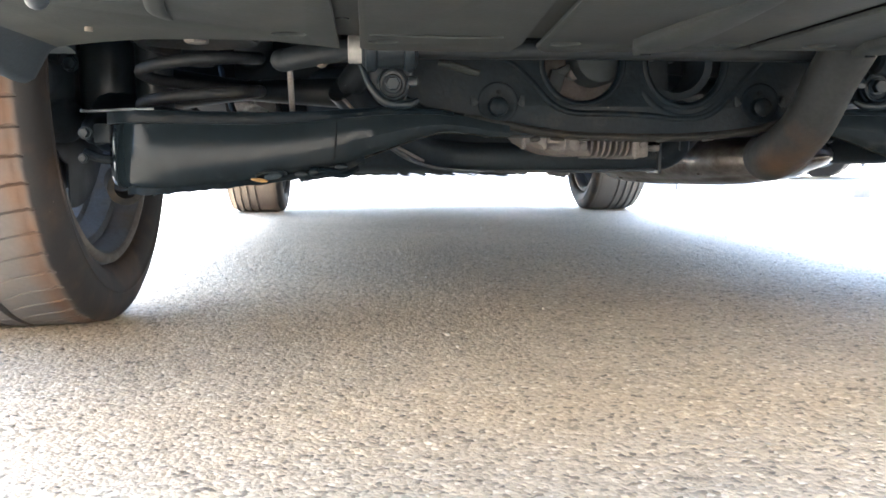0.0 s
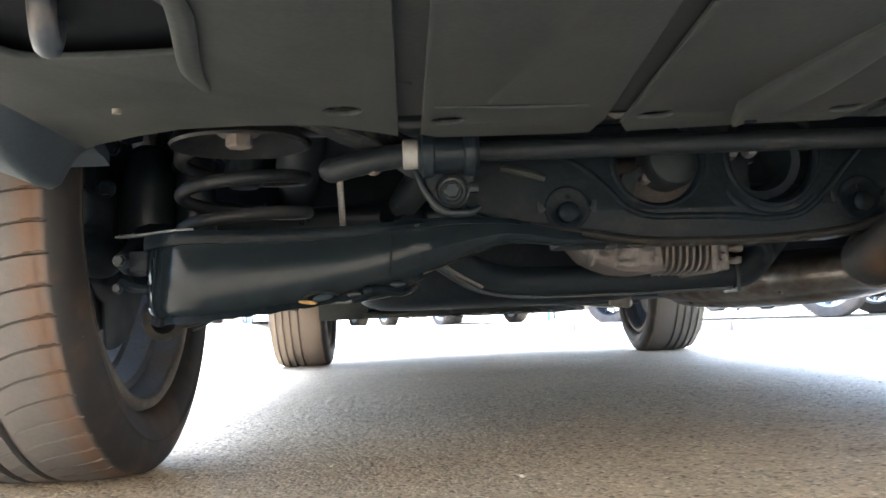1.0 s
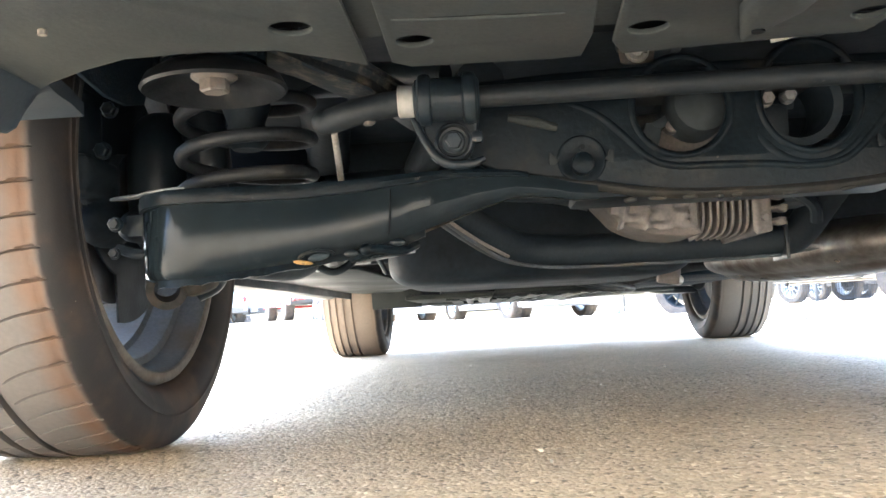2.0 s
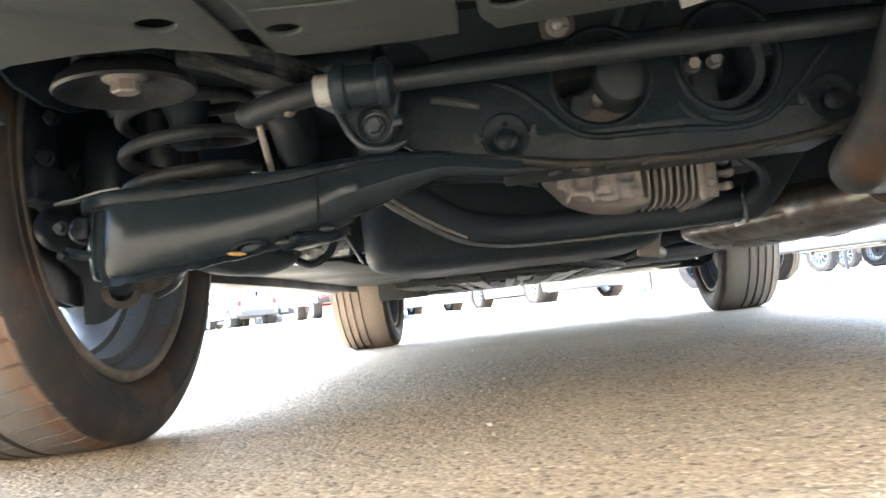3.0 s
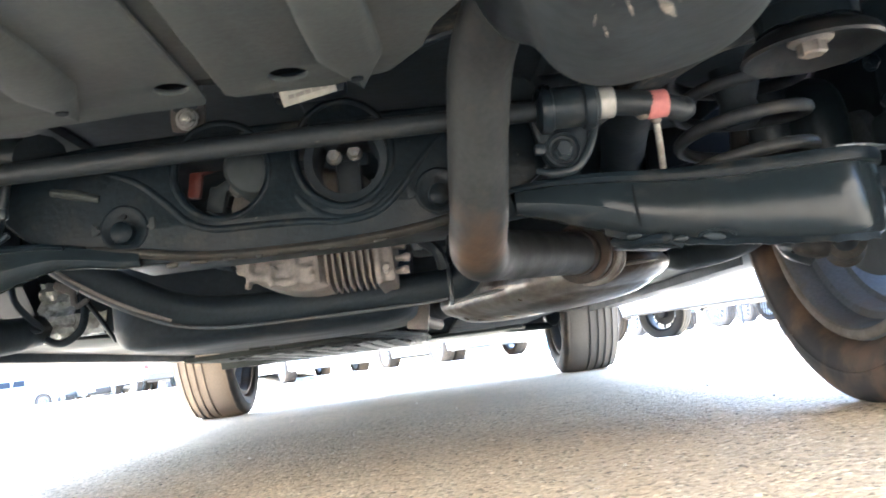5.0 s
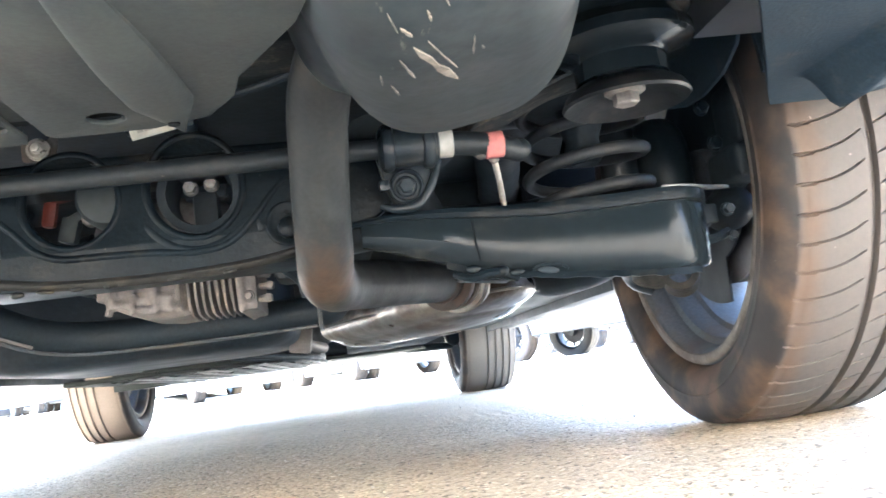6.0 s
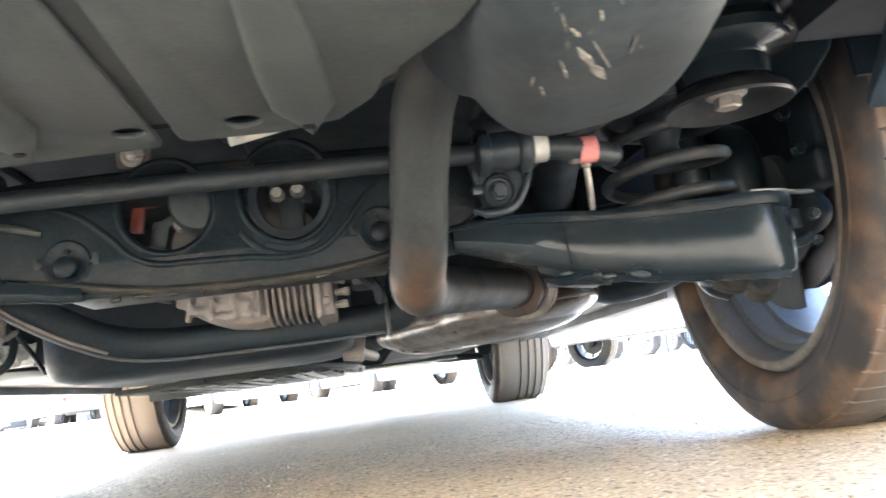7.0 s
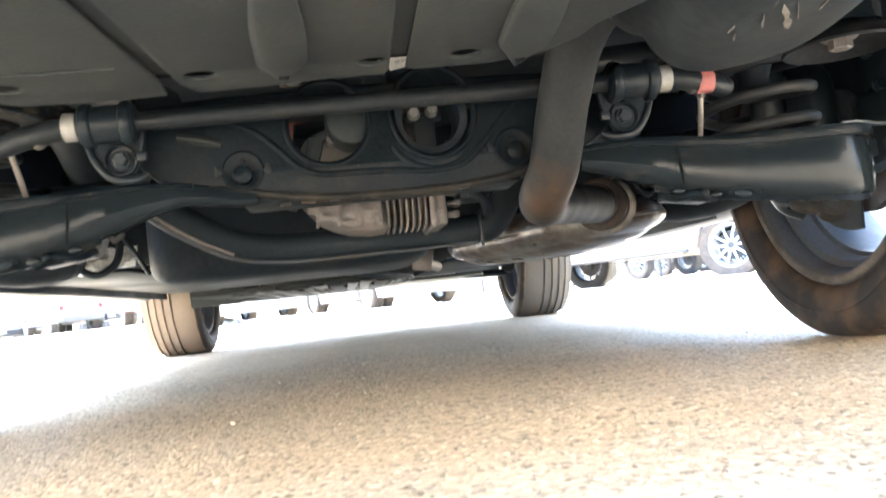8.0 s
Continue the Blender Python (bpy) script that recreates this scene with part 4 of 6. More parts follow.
    part("bushing_core", joined(block((0.030, 0.03, 0.05), (0.066, -0.200, 0.346), 0.008), block((0.05, 0.02, 0.02), (0.066, -0.198, 0.373), 0.006)), RUBBER, frame_part)
    for dx in (-0.0115, 0.0125):
        part("mount_bolt", hex_bolt((0.064 + dx, -0.222, 0.374 + 0.1 * dx), "-y", 0.0078, 0.014, 1.15), ZINC, frame_part, "pale zinc bolt head")
    part("inner_bracket", joined(disc((-0.030, y + 0.05, 0.362), "y", [(0.010, -0.03), (0.030, -0.028), (0.034, -0.022), (0.034, 0.02)], 28), block((0.050, 0.03, 0.012), (-0.050, y + 0.06, 0.398), 0.004), block((0.030, 0.02, 0.012), (-0.066, y + 0.06, 0.350), 0.004, (0, -25, 0)), block((0.020, 0.02, 0.030), (-0.080, y + 0.06, 0.335), 0.005, (0, 15, 0))), MUFFLER, frame_part)
    part("sensor_plug", disc((-0.057, -0.245, 0.344), "y", [(0.0055, -0.008), (0.0075, -0.006), (0.0075, 0.008)], 14), DULL_BOLT, frame_part, "small pale plug")
    part("sensor_cap", joined(block((0.016, 0.012, 0.046), (-0.112, -0.200, 0.372), 0.005, (0, 10, 0)), block((0.034, 0.014, 0.016), (-0.096, -0.200, 0.386), 0.005, (0, -12, 0))), RED_CAP, frame_part, "red plastic connector clip")
    # front tube of the frame, sagging under the final drive
    hoop = [(-0.355, -0.06, 0.341), (-0.320, -0.02, 0.306), (-0.275, 0.025, 0.274), (-0.23, 0.075, 0.251), (-0.17, 0.112, 0.241), (-0.08, 0.122, 0.239), (0.06, 0.122, 0.239), (0.17, 0.12, 0.241), (0.20, 0.11, 0.25), (0.225, 0.08, 0.29), (0.25, 0.03, 0.34)]
    part("front_tube", tube(hoop, 0.0265, 20, 6, flat=0.95), RUBBER, frame_part, "wide curved black frame tube")
    part("tube_lip", tube([(a, b - 0.016, c - 0.024) for a, b, c in hoop[1:8]], 0.0026, 8, 6), RIM_METAL, frame_part)
    part("tube_lip", tube([(a, b - 0.021, c - 0.018) for a, b, c in hoop[0:4]], 0.0026, 8, 5), ALLOY, frame_part)
    part("tube_lip", tube([(a + 0.004, b - 0.0275, c + 0.002) for a, b, c in hoop[0:4]], 0.0020, 8, 5), ALLOY, frame_part)
    part("tube_flange", block((0.006, 0.06, 0.06), (0.176, 0.12, 0.24), 0.002), STEEL, frame_part)
    for s in (-1, 1):
        part("side_rail", tube([(s * 0.26, -0.27, 0.40), (s * 0.30, -0.16, 0.385), (s * 0.345, -0.06, 0.345)], [0.028, 0.026, 0.020], 12, 6), RUBBER, frame_part)
    # the hanging nut tab and the paper label
    tab = part("nut_tab", joined(plate([rounded([(-0.019, 0.03), (0.019, 0.03), (0.019, -0.014), (0.010, -0.017), (-0.013, -0.018), (-0.019, -0.014)], 1)], 0.003, 0.0008, pose(-0.0955, -0.276, 0.424) @ pose(0, 0, 0, 80, 0, 0))), DULL_BOLT, frame_part, "dull steel tab")
    part("tab_washer", disc((-0.0955, -0.283, 0.420), "y", [(0.004, -0.0040), (0.0056, -0.0040), (0.0060, -0.0015), (0.0080, -0.0015), (0.0085, -0.0032), (0.0100, -0.0030), (0.0105, -0.0006), (0.0122, -0.0004), (0.0126, 0.0020), (0.0126, 0.004)], 30), BRIGHT_ZINC, frame_part, "bright stepped washer")
    part("tab_nut", hex_bolt((-0.0955, -0.288, 0.420), "-y", 0.005, 0.005, 1.2), BRIGHT_ZINC, frame_part)
    part("tab_stem", block((0.03, 0.03, 0.05), (-0.098, -0.262, 0.452), 0.006), STEEL, frame_part)
    label = part("paper_label", block((0.056, 0.0015, 0.017), (0.045, -0.352, 0.412), 0.0005, (18, -11, 0)), PAPER, frame_part, "creased pale paper label")
    for k in range(5):
        part("print_bar", block((0.006 + 0.003 * (k % 2), 0.0006, 0.004), (0.028 + 0.0085 * k, -0.3532, 0.408 + 0.0016 * k), 0.0002, (18, -11, 0)), INK, frame_part)
    part("label_backing", block((0.075, 0.03, 0.03), (0.045, -0.33, 0.425), 0.008), STEEL, frame_part)
    part("brake_line", tube([(-0.36, -0.33, 0.445), (-0.2, -0.32, 0.452), (0.0, -0.315, 0.446), (0.12, -0.34, 0.442), (0.20, -0.40, 0.44)], 0.0045, 8, 8), RUBBER, frame_part)
    return frame_part


build_subframe()


def build_roll_bar():
    y, z = -0.376, 0.357
    bar = part("anti_roll_bar", tube([(-0.415, -0.355, 0.346), (-0.385, -0.368, 0.351), (-0.34, y, z - 0.001), (-0.28, y, z), (0, y, z + 0.001), (0.28, y, z), (0.34, y, z - 0.001), (0.385, -0.368, 0.351), (0.415, -0.355, 0.346)], [0.0125, 0.013, 0.0125, 0.0105, 0.0105, 0.0105, 0.0125, 0.013, 0.0125], 18, 8), BAR_PAINT, CAR, "dusty black steel anti-roll bar")
    for s in (-1, 1):
        part("collar", disc((s * 0.334, y, z), "x", [(0.0135, -0.008), (0.0155, -0.007), (0.0155, 0.007), (0.0135, 0.008)], 24), WHITE_BAND, bar, "white plastic collar")
        clamp = joined(disc((s * 0.296, y, z), "x", [(0.016, -0.031), (0.0195, -0.029), (0.0205, -0.020), (0.0205, 0.020), (0.0195, 0.029), (0.016, 0.031)], 28),
                       disc((s * 0.2745, y, z), "x", [(0.019, -0.0075), (0.0235, -0.005), (0.0250, 0.0), (0.0235, 0.005), (0.019, 0.0075)], 28), disc((s * 0.3165, y, z), "x", [(0.019, -0.0075), (0.0235, -0.005), (0.0250, 0.0), (0.0235, 0.005), (0.019, 0.0075)], 28))
        part("clamp_bushing", clamp, CLAMP_PAINT, bar)
        tri = rounded([(-0.034, 0.062), (0.030, 0.062), (0.028, 0.0), (0.018, -0.022), (-0.010, -0.022), (-0.022, -0.006)], 2)
        part("clamp_bracket", plate([[(s * a, b) for a, b in tri]], 0.014, 0.004, Matrix.Translation((s * 0.293, -0.338, 0.322)) @ XZ), CLAMP_PAINT, bar)
        part("bracket_edge", tube([(s * (0.293 + 0.037), -0.347, 0.347), (s * (0.293 + 0.0245), -0.349, 0.319), (s * (0.293 + 0.008), -0.350, 0.301), (s * (0.293 - 0.016), -0.350, 0.2985), (s * (0.293 - 0.03), -0.347, 0.304)], [0.003, 0.0045, 0.005, 0.005, 0.003], 10, 5), CLAMP_PAINT, bar, "rolled lower edge of the bracket")
        part("bolt_cup", disc((s * 0.292, -0.3455, 0.322), "y", [(0.019, 0.002), (0.0185, -0.005), (0.0165, -0.0065), (0.0150, -0.005), (0.0145, 0.0), (0.004, 0.001)], 28), CLAMP_PAINT, bar)
        part("clamp_bolt", hex_bolt((s * 0.292, -0.3455, 0.322), "-y", 0.0085, 0.011, 1.35), STEEL, bar)
        part("bolt_lug", block((0.012, 0.010, 0.012), (s * 0.269, -0.347, 0.325), 0.004), CLAMP_PAINT, bar)
        part("link_boot", blob((s * 0.372, -0.368, 0.3445), (0.008, 0.009, 0.007)), DULL_BOLT, bar, "dusty joint under the bar")
        ball = part("bar_end", blob((s * 0.414, -0.355, 0.347), (0.015, 0.013, 0.013)), BAR_PAINT, bar)
        rod = part("drop_link", joined(tube([(s * (0.408 if s < 0 else 0.387), -0.355, 0.343), (s * (0.4085 if s < 0 else 0.394), -0.333, 0.320), (s * (0.4095 if s < 0 else 0.402), -0.302, 0.287)], 0.0034, 10, 4)), ZINC, CAR, "thin pale steel drop link")
        part("link_joint", blob((s * (0.408 if s < 0 else 0.387), -0.357, 0.340), (0.006, 0.006, 0.006)), DULL_BOLT, rod)
    part("colour_band", disc((0.386, -0.3685, 0.3515), "x", [(0.0132, -0.010), (0.0142, -0.009), (0.0142, 0.009), (0.0132, 0.010)], 24), RED_BAND, bar, "faded red marking band")


build_roll_bar()


def build_lower_arm(s):
    """Pressed steel spring arm: a deep shiny channel from the frame to the hub, with a rolled top flange."""
    rows = [(0.150, 0.276, 0.262, -0.312, -0.27), (0.175, 0.280, 0.262, -0.315, -0.275), (0.200, 0.286, 0.266, -0.320, -0.28), (0.235, 0.292, 0.267, -0.328, -0.285), (0.272, 0.294, 0.256, -0.334, -0.285), (0.302, 0.294, 0.245, -0.338, -0.275), (0.345, 0.292, 0.230, -0.340, -0.25),
            (0.385, 0.289, 0.221, -0.340, -0.20), (0.44, 0.288, 0.212, -0.340, -0.12), (0.52, 0.289, 0.204, -0.3395, -0.09), (0.545, 0.290, 0.2015, -0.339, -0.10), (0.565, 0.2905, 0.2005, -0.3365, -0.10), (0.583, 0.291, 0.2005, -0.331, -0.11), (0.599, 0.291, 0.2010, -0.322, -0.12), (0.612, 0.291, 0.2025, -0.310, -0.13), (0.622, 0.2905, 0.205, -0.296, -0.15), (0.629, 0.290, 0.209, -0.279, -0.17), (0.634, 0.288, 0.215, -0.255, -0.18)]
    xs = np.array([r[0] for r in rows])

    def at(x, k):
        return float(np.interp(x, xs, [r[k] for r in rows]))
    out = []
    for x in (*np.linspace(0.150 if s < 0 else 0.240, 0.535, 34), 0.545, 0.555, 0.565, 0.574, 0.583, 0.591, 0.599, 0.606, 0.612, 0.617, 0.622, 0.6255, 0.629, 0.632, 0.634):
        zt, zb, y0, y1 = (at(x, k) for k in (1, 2, 3, 4))
        h = zt - zb
        r = min(0.018, h * 0.34)
        back = 0.07 * h
        lift = min(0.75 * h, 0.036)
        sec = [(y0 + back, zt), (y0 + 0.9 * back, zt - 0.06 * h), (y0 + 0.22 * back, zt - 0.35 * h), (y0, zt - 0.58 * h), (y0 + 0.14 * back, zb + 1.3 * r), (y0 + 0.16 * r, zb + 0.62 * r), (y0 + 0.4 * r, zb + 0.16 * r), (y0 + r, zb)]
        sec += [(y1 - r, zb + lift), (y1 - 0.3 * r, zb + lift + 0.2 * r), (y1, zb + lift + 0.5 * r), (y1, zt), (y1 - 0.006, zt), (y1 - 0.006 - 0.5 * r, zb + lift + 0.5 * r + 0.004), (y0 + 0.012, zb + r + 0.004), (y0 + 0.012, zt)]
        out.append([(s * x, a, b) for a, b in sec])
    arm = part("lower_control_arm", rings(out), ARM_PAINT, CAR, "glossy black pressed steel spring arm", 50)
    edge = []
    for x in (*np.linspace(0.22, 0.54, 24), 0.555, 0.570, 0.583, 0.599, 0.612, 0.622, 0.629):
        k = min(1.0, (x - 0.20) / 0.25)
        w = 0.004 + 0.010 * k
        zt, y0 = at(x, 1) + 0.0015, at(x, 3)
        edge.append([(s * x, y0 - 0.002 - 0.003 * k, zt - w), (s * x, y0 - 0.004 - 0.003 * k, zt - 0.5 * w), (s * x, y0 - 0.003 - 0.002 * k, zt), (s * x, y0 + 0.006, zt + 0.001), (s * x, y0 + 0.008, zt - w)])
    part("top_flange", rings(edge), FRAME_PAINT, arm, "dusty rolled top flange")
    rnd = random.Random(5)
    lip = []
    for x in np.linspace(0.325, 0.600, 34):
        y, zb = at(x, 3) + 0.008, at(x, 2)
        drop = 0.0045 + rnd.uniform(-0.001, 0.0012) + (0.004 if 0.345 < x < 0.40 else 0)
        lip.append([(s * x, y, zb + 0.004), (s * x, y - 0.002, zb - drop), (s * x, y + 0.0005, zb - drop), (s * x, y + 0.003, zb + 0.004)])
    part("hanging_lip", rings(lip), FRAME_PAINT, arm)
    part("rolled_hole", tube([(s * (0.432 + 0.017 * math.cos(q)), -0.341 - 0.002 * math.sin(q), 0.2175 - 0.06 * 0.017 * math.cos(q) + 0.0050 * math.sin(q)) for q in np.linspace(-0.2, 3.3, 12)], 0.0018, 8, 3), FRAME_PAINT, arm)
    # A black blob stands in for the shade inside the rolled hole.
    part("hole", blob((s * 0.430, -0.3400, 0.2170), (0.011, 0.002, 0.0038), (0, s * 10, 0)), RUBBER, arm)
    for x, z in ((0.352, 0.2275), (0.376, 0.2225), (0.398, 0.2190)):
        part("pressed_dimple", blob((s * x, -0.3385, z), (0.008, 0.003, 0.0045)), ARM_PAINT, arm)
    part("flange_tip", plate([[(s * a, b) for a, b in rounded([(0.560, -0.3420), (0.582, -0.3370), (0.602, -0.327), (0.622, -0.310), (0.652, -0.298), (0.660, -0.288), (0.640, -0.286), (0.60, -0.310), (0.565, -0.332)], 1)]], 0.003, 0.001, pose(0, 0, 0.2932)), TIP_SHEEN, arm, "tip of the top flange, painted pale for its sheen")
    part("press_seam", tube([(s * 0.357, -0.3412, 0.279), (s * 0.3575, -0.3425, 0.262), (s * 0.359, -0.3418, 0.246), (s * 0.361, -0.338, 0.236)], 0.0011, 6, 4), GAP_SHADE, arm)
    part("hub_ear", joined(block((0.026, 0.008, 0.024), (s * 0.640, -0.258, 0.268), 0.006), tube([(s * 0.625, -0.262, 0.236), (s * 0.645, -0.262, 0.238), (s * 0.664, -0.255, 0.245)], 0.006, 8, 4)), RUBBER, arm)
    part("hub_bolt", hex_bolt((s * 0.656, -0.280, 0.268), "-y", 0.0062, 0.010, 1.3), STEEL, arm, "dusty hub bolt")
    part("hub_bolt", hex_bolt((s * 0.662, -0.270, 0.238), "-y", 0.005, 0.008, 1.3), STEEL, arm)
    part("spring_bracket", joined(block((0.055, 0.03, 0.006), (s * 0.365, -0.315, 0.218), 0.002, (0, s * 8, 0)), tube([(s * 0.335, -0.32, 0.226), (s * 0.35, -0.335, 0.219), (s * 0.375, -0.338, 0.222), (s * 0.40, -0.33, 0.214)], 0.005, 8, 4)), FRAME_PAINT, arm)
    part("bracket_rivet", blob((s * 0.383, -0.338, 0.222), (0.007, 0.005, 0.006)), FRAME_PAINT, arm)
    if s > 0:
        # this arm reaches a little further out to its hub
        for ob in (arm, *arm.children):
            for v in ob.data.vertices:
                v.co.x += 0.013 * min(1.0, max(0.0, (v.co.x - 0.40) / 0.22))
    return arm


ARM_L, ARM_R = build_lower_arm(-1), build_lower_arm(1)
part("paint_mark", blob((-0.446, -0.3385, 0.2125), (0.010, 0.0022, 0.0022), (0, 8, 0)), YELLOW, ARM_L, "smear of yellow paint")


def build_spring(s):
    cx, cy = s * 0.532, -0.205
    pts = []
    for k in range(0, 5 * 16 + 1):
        a = 2 * math.pi * k / 16
        pts.append((cx + 0.074 * math.cos(a), cy + 0.074 * math.sin(a), 0.2395 + 0.042 * k / 16))
    spring = part("coil_spring", tube(pts, 0.0078, 10, 2), SPRING_DUST, CAR, "dusty black coil spring")
    part("spring_seat", disc((cx, cy, 0.455), "z", [(0.06, -0.03), (0.088, -0.012), (0.09, 0.02), (0.07, 0.05)], 32), RUBBER, spring)
    part("bump_stop", disc((cx, cy, 0.385), "z", [(0.016, -0.03), (0.026, -0.02), (0.021, 0.0), (0.028, 0.02), (0.028, 0.06)], 24), RUBBER, spring)
    # rubber mount of the frame: dished washer, bolt, rubber and cup
    mx, my = (0.496 if s > 0 else -0.487), -0.476
    mount = part("frame_mount", disc((mx, my, 0.372), "z", [(0.034, -0.004), (0.044, 0.0), (0.044, 0.018), (0.048, 0.022), (0.066, 0.026), (0.071, 0.032), (0.071, 0.042), (0.066, 0.047), (0.062, 0.054), (0.070, 0.058), (0.0735, 0.062), (0.0735, 0.070), (0.070, 0.075), (0.071, 0.082), (0.068, 0.11)], 36), ARM_PAINT, CAR, "black rubber frame mount in its cup")
    part("rebound_washer", disc((mx, my, 0.360), "z", [(0.012, 0.0065), (0.030, 0.005), (0.046, -0.002), (0.055, -0.009), (0.0585, -0.0105), (0.0605, -0.008), (0.056, 0.001), (0.044, 0.009), (0.012, 0.012)], 44), WASHER, mount, "dished steel washer dull with dust")
    part("mount_bolt", hex_bolt((mx, my, 0.364), "-z", 0.0125, 0.015, 1.55), DULL_BOLT, mount, "dusty dull bolt head")


for _s in (-1, 1):
    build_spring(_s)


def build_knuckle(s):
    k = part("wheel_knuckle", joined(blob((s * 0.685, -0.02, 0.345), (0.04, 0.10, 0.10), (0, 0, 0), 3), tube([(s * 0.675, -0.06, 0.32), (s * 0.668, -0.15, 0.285), (s * 0.665, -0.215, 0.272), (s * 0.665, -0.235, 0.268)], [0.032, 0.026, 0.017, 0.006], 12, 5), tube([(s * 0.68, 0.02, 0.42), (s * 0.665, 0.0, 0.50)], 0.024, 12, 3), tube([(s * 0.675, 0.05, 0.31), (s * 0.648, 0.13, 0.268), (s * 0.600, 0.23, 0.257)], [0.028, 0.026, 0.02], 12, 4)), STEEL, CAR, "dark cast wheel knuckle")
    eye = Matrix.Translation((s * 0.640, -0.180, 0.204)) @ pose(0, 0, 0, 0, s * 14, 90 - s * 22)
    part("bushing_eye", lathe([(0.0235, -0.018), (0.0235, 0.018), (0.0150, 0.018), (0.0145, -0.018)], 28, eye, loop=True), EYE_DUST, k, "dusty bushing eye")
    part("eye_bracket", solid(block((0.050, 0.030, 0.010), (s * 0.612, -0.172, 0.214), 0.004, (0, s * 10, 0)), blob((s * 0.598, -0.180, 0.206), (0.020, 0.020, 0.012), (0, s * 20, 0), 2.6, 18, 10), block((0.008, 0.034, 0.026), (s * 0.614, -0.176, 0.204), 0.003, (0, s * 12, 0))), EYE_DUST, k)
    part("eye_arm", tube([(s * 0.62, -0.14, 0.200), (s * 0.60, -0.13, 0.215), (s * 0.62, -0.06, 0.25)], [0.016, 0.018, 0.02], 10, 4), STEEL, k)
    for dz, dy in ((0.05, -0.19), (0.10, -0.17)):
        part("sensor_bolt", hex_bolt((s * 0.672, dy - 0.08, 0.30 + dz), "-y", 0.008, 0.010, 1.2), FRAME_PAINT, k)
    part("damper", joined(disc((s * 0.625, -0.06, 0.40), "z", [(0.024, -0.15), (0.027, -0.14), (0.027, 0.12)], 24), disc((s * 0.625, -0.06, 0.40), "z", [(0.032, 0.0), (0.032, 0.014)], 24)), STEEL, k, "black shock absorber")
    part("upper_link", tube([(s * 0.30, -0.19, 0.43), (s * 0.48, -0.12, 0.455), (s * 0.66, -0.03, 0.47)], [0.02, 0.022, 0.018], 12, 5), STEEL, CAR, "black upper suspension link")
    part("trailing_arm", tube([(s * 0.665, 0.05, 0.285), (s * 0.635, 0.14, 0.262), (s * 0.60, 0.23, 0.257), (s * 0.585, 0.32, 0.262), (s * 0.60, 0.50, 0.285)], [0.030, 0.032, 0.033, 0.031, 0.028], 14, 6), RUBBER, CAR, "black trailing arm")
    part("drive_shaft", tube([(s * 0.12, -0.005, 0.33), (s * 0.20, -0.005, 0.333), (s * 0.5, 0.0, 0.34), (s * 0.66, 0, 0.34)], [0.045, 0.032, 0.015, 0.04], 16, 6), STEEL, CAR, "black rear drive shaft")
    part("brake_hose", tube([(s * 0.60, 0.36, 0.42), (s * 0.565, 0.30, 0.32), (s * 0.55, 0.36, 0.27), (s * 0.60, 0.24, 0.30), (s * 0.66, 0.1, 0.38)], 0.006, 8, 8), RUBBER, CAR, "looped black brake hose")


for _s in (-1, 1):
    build_knuckle(_s)


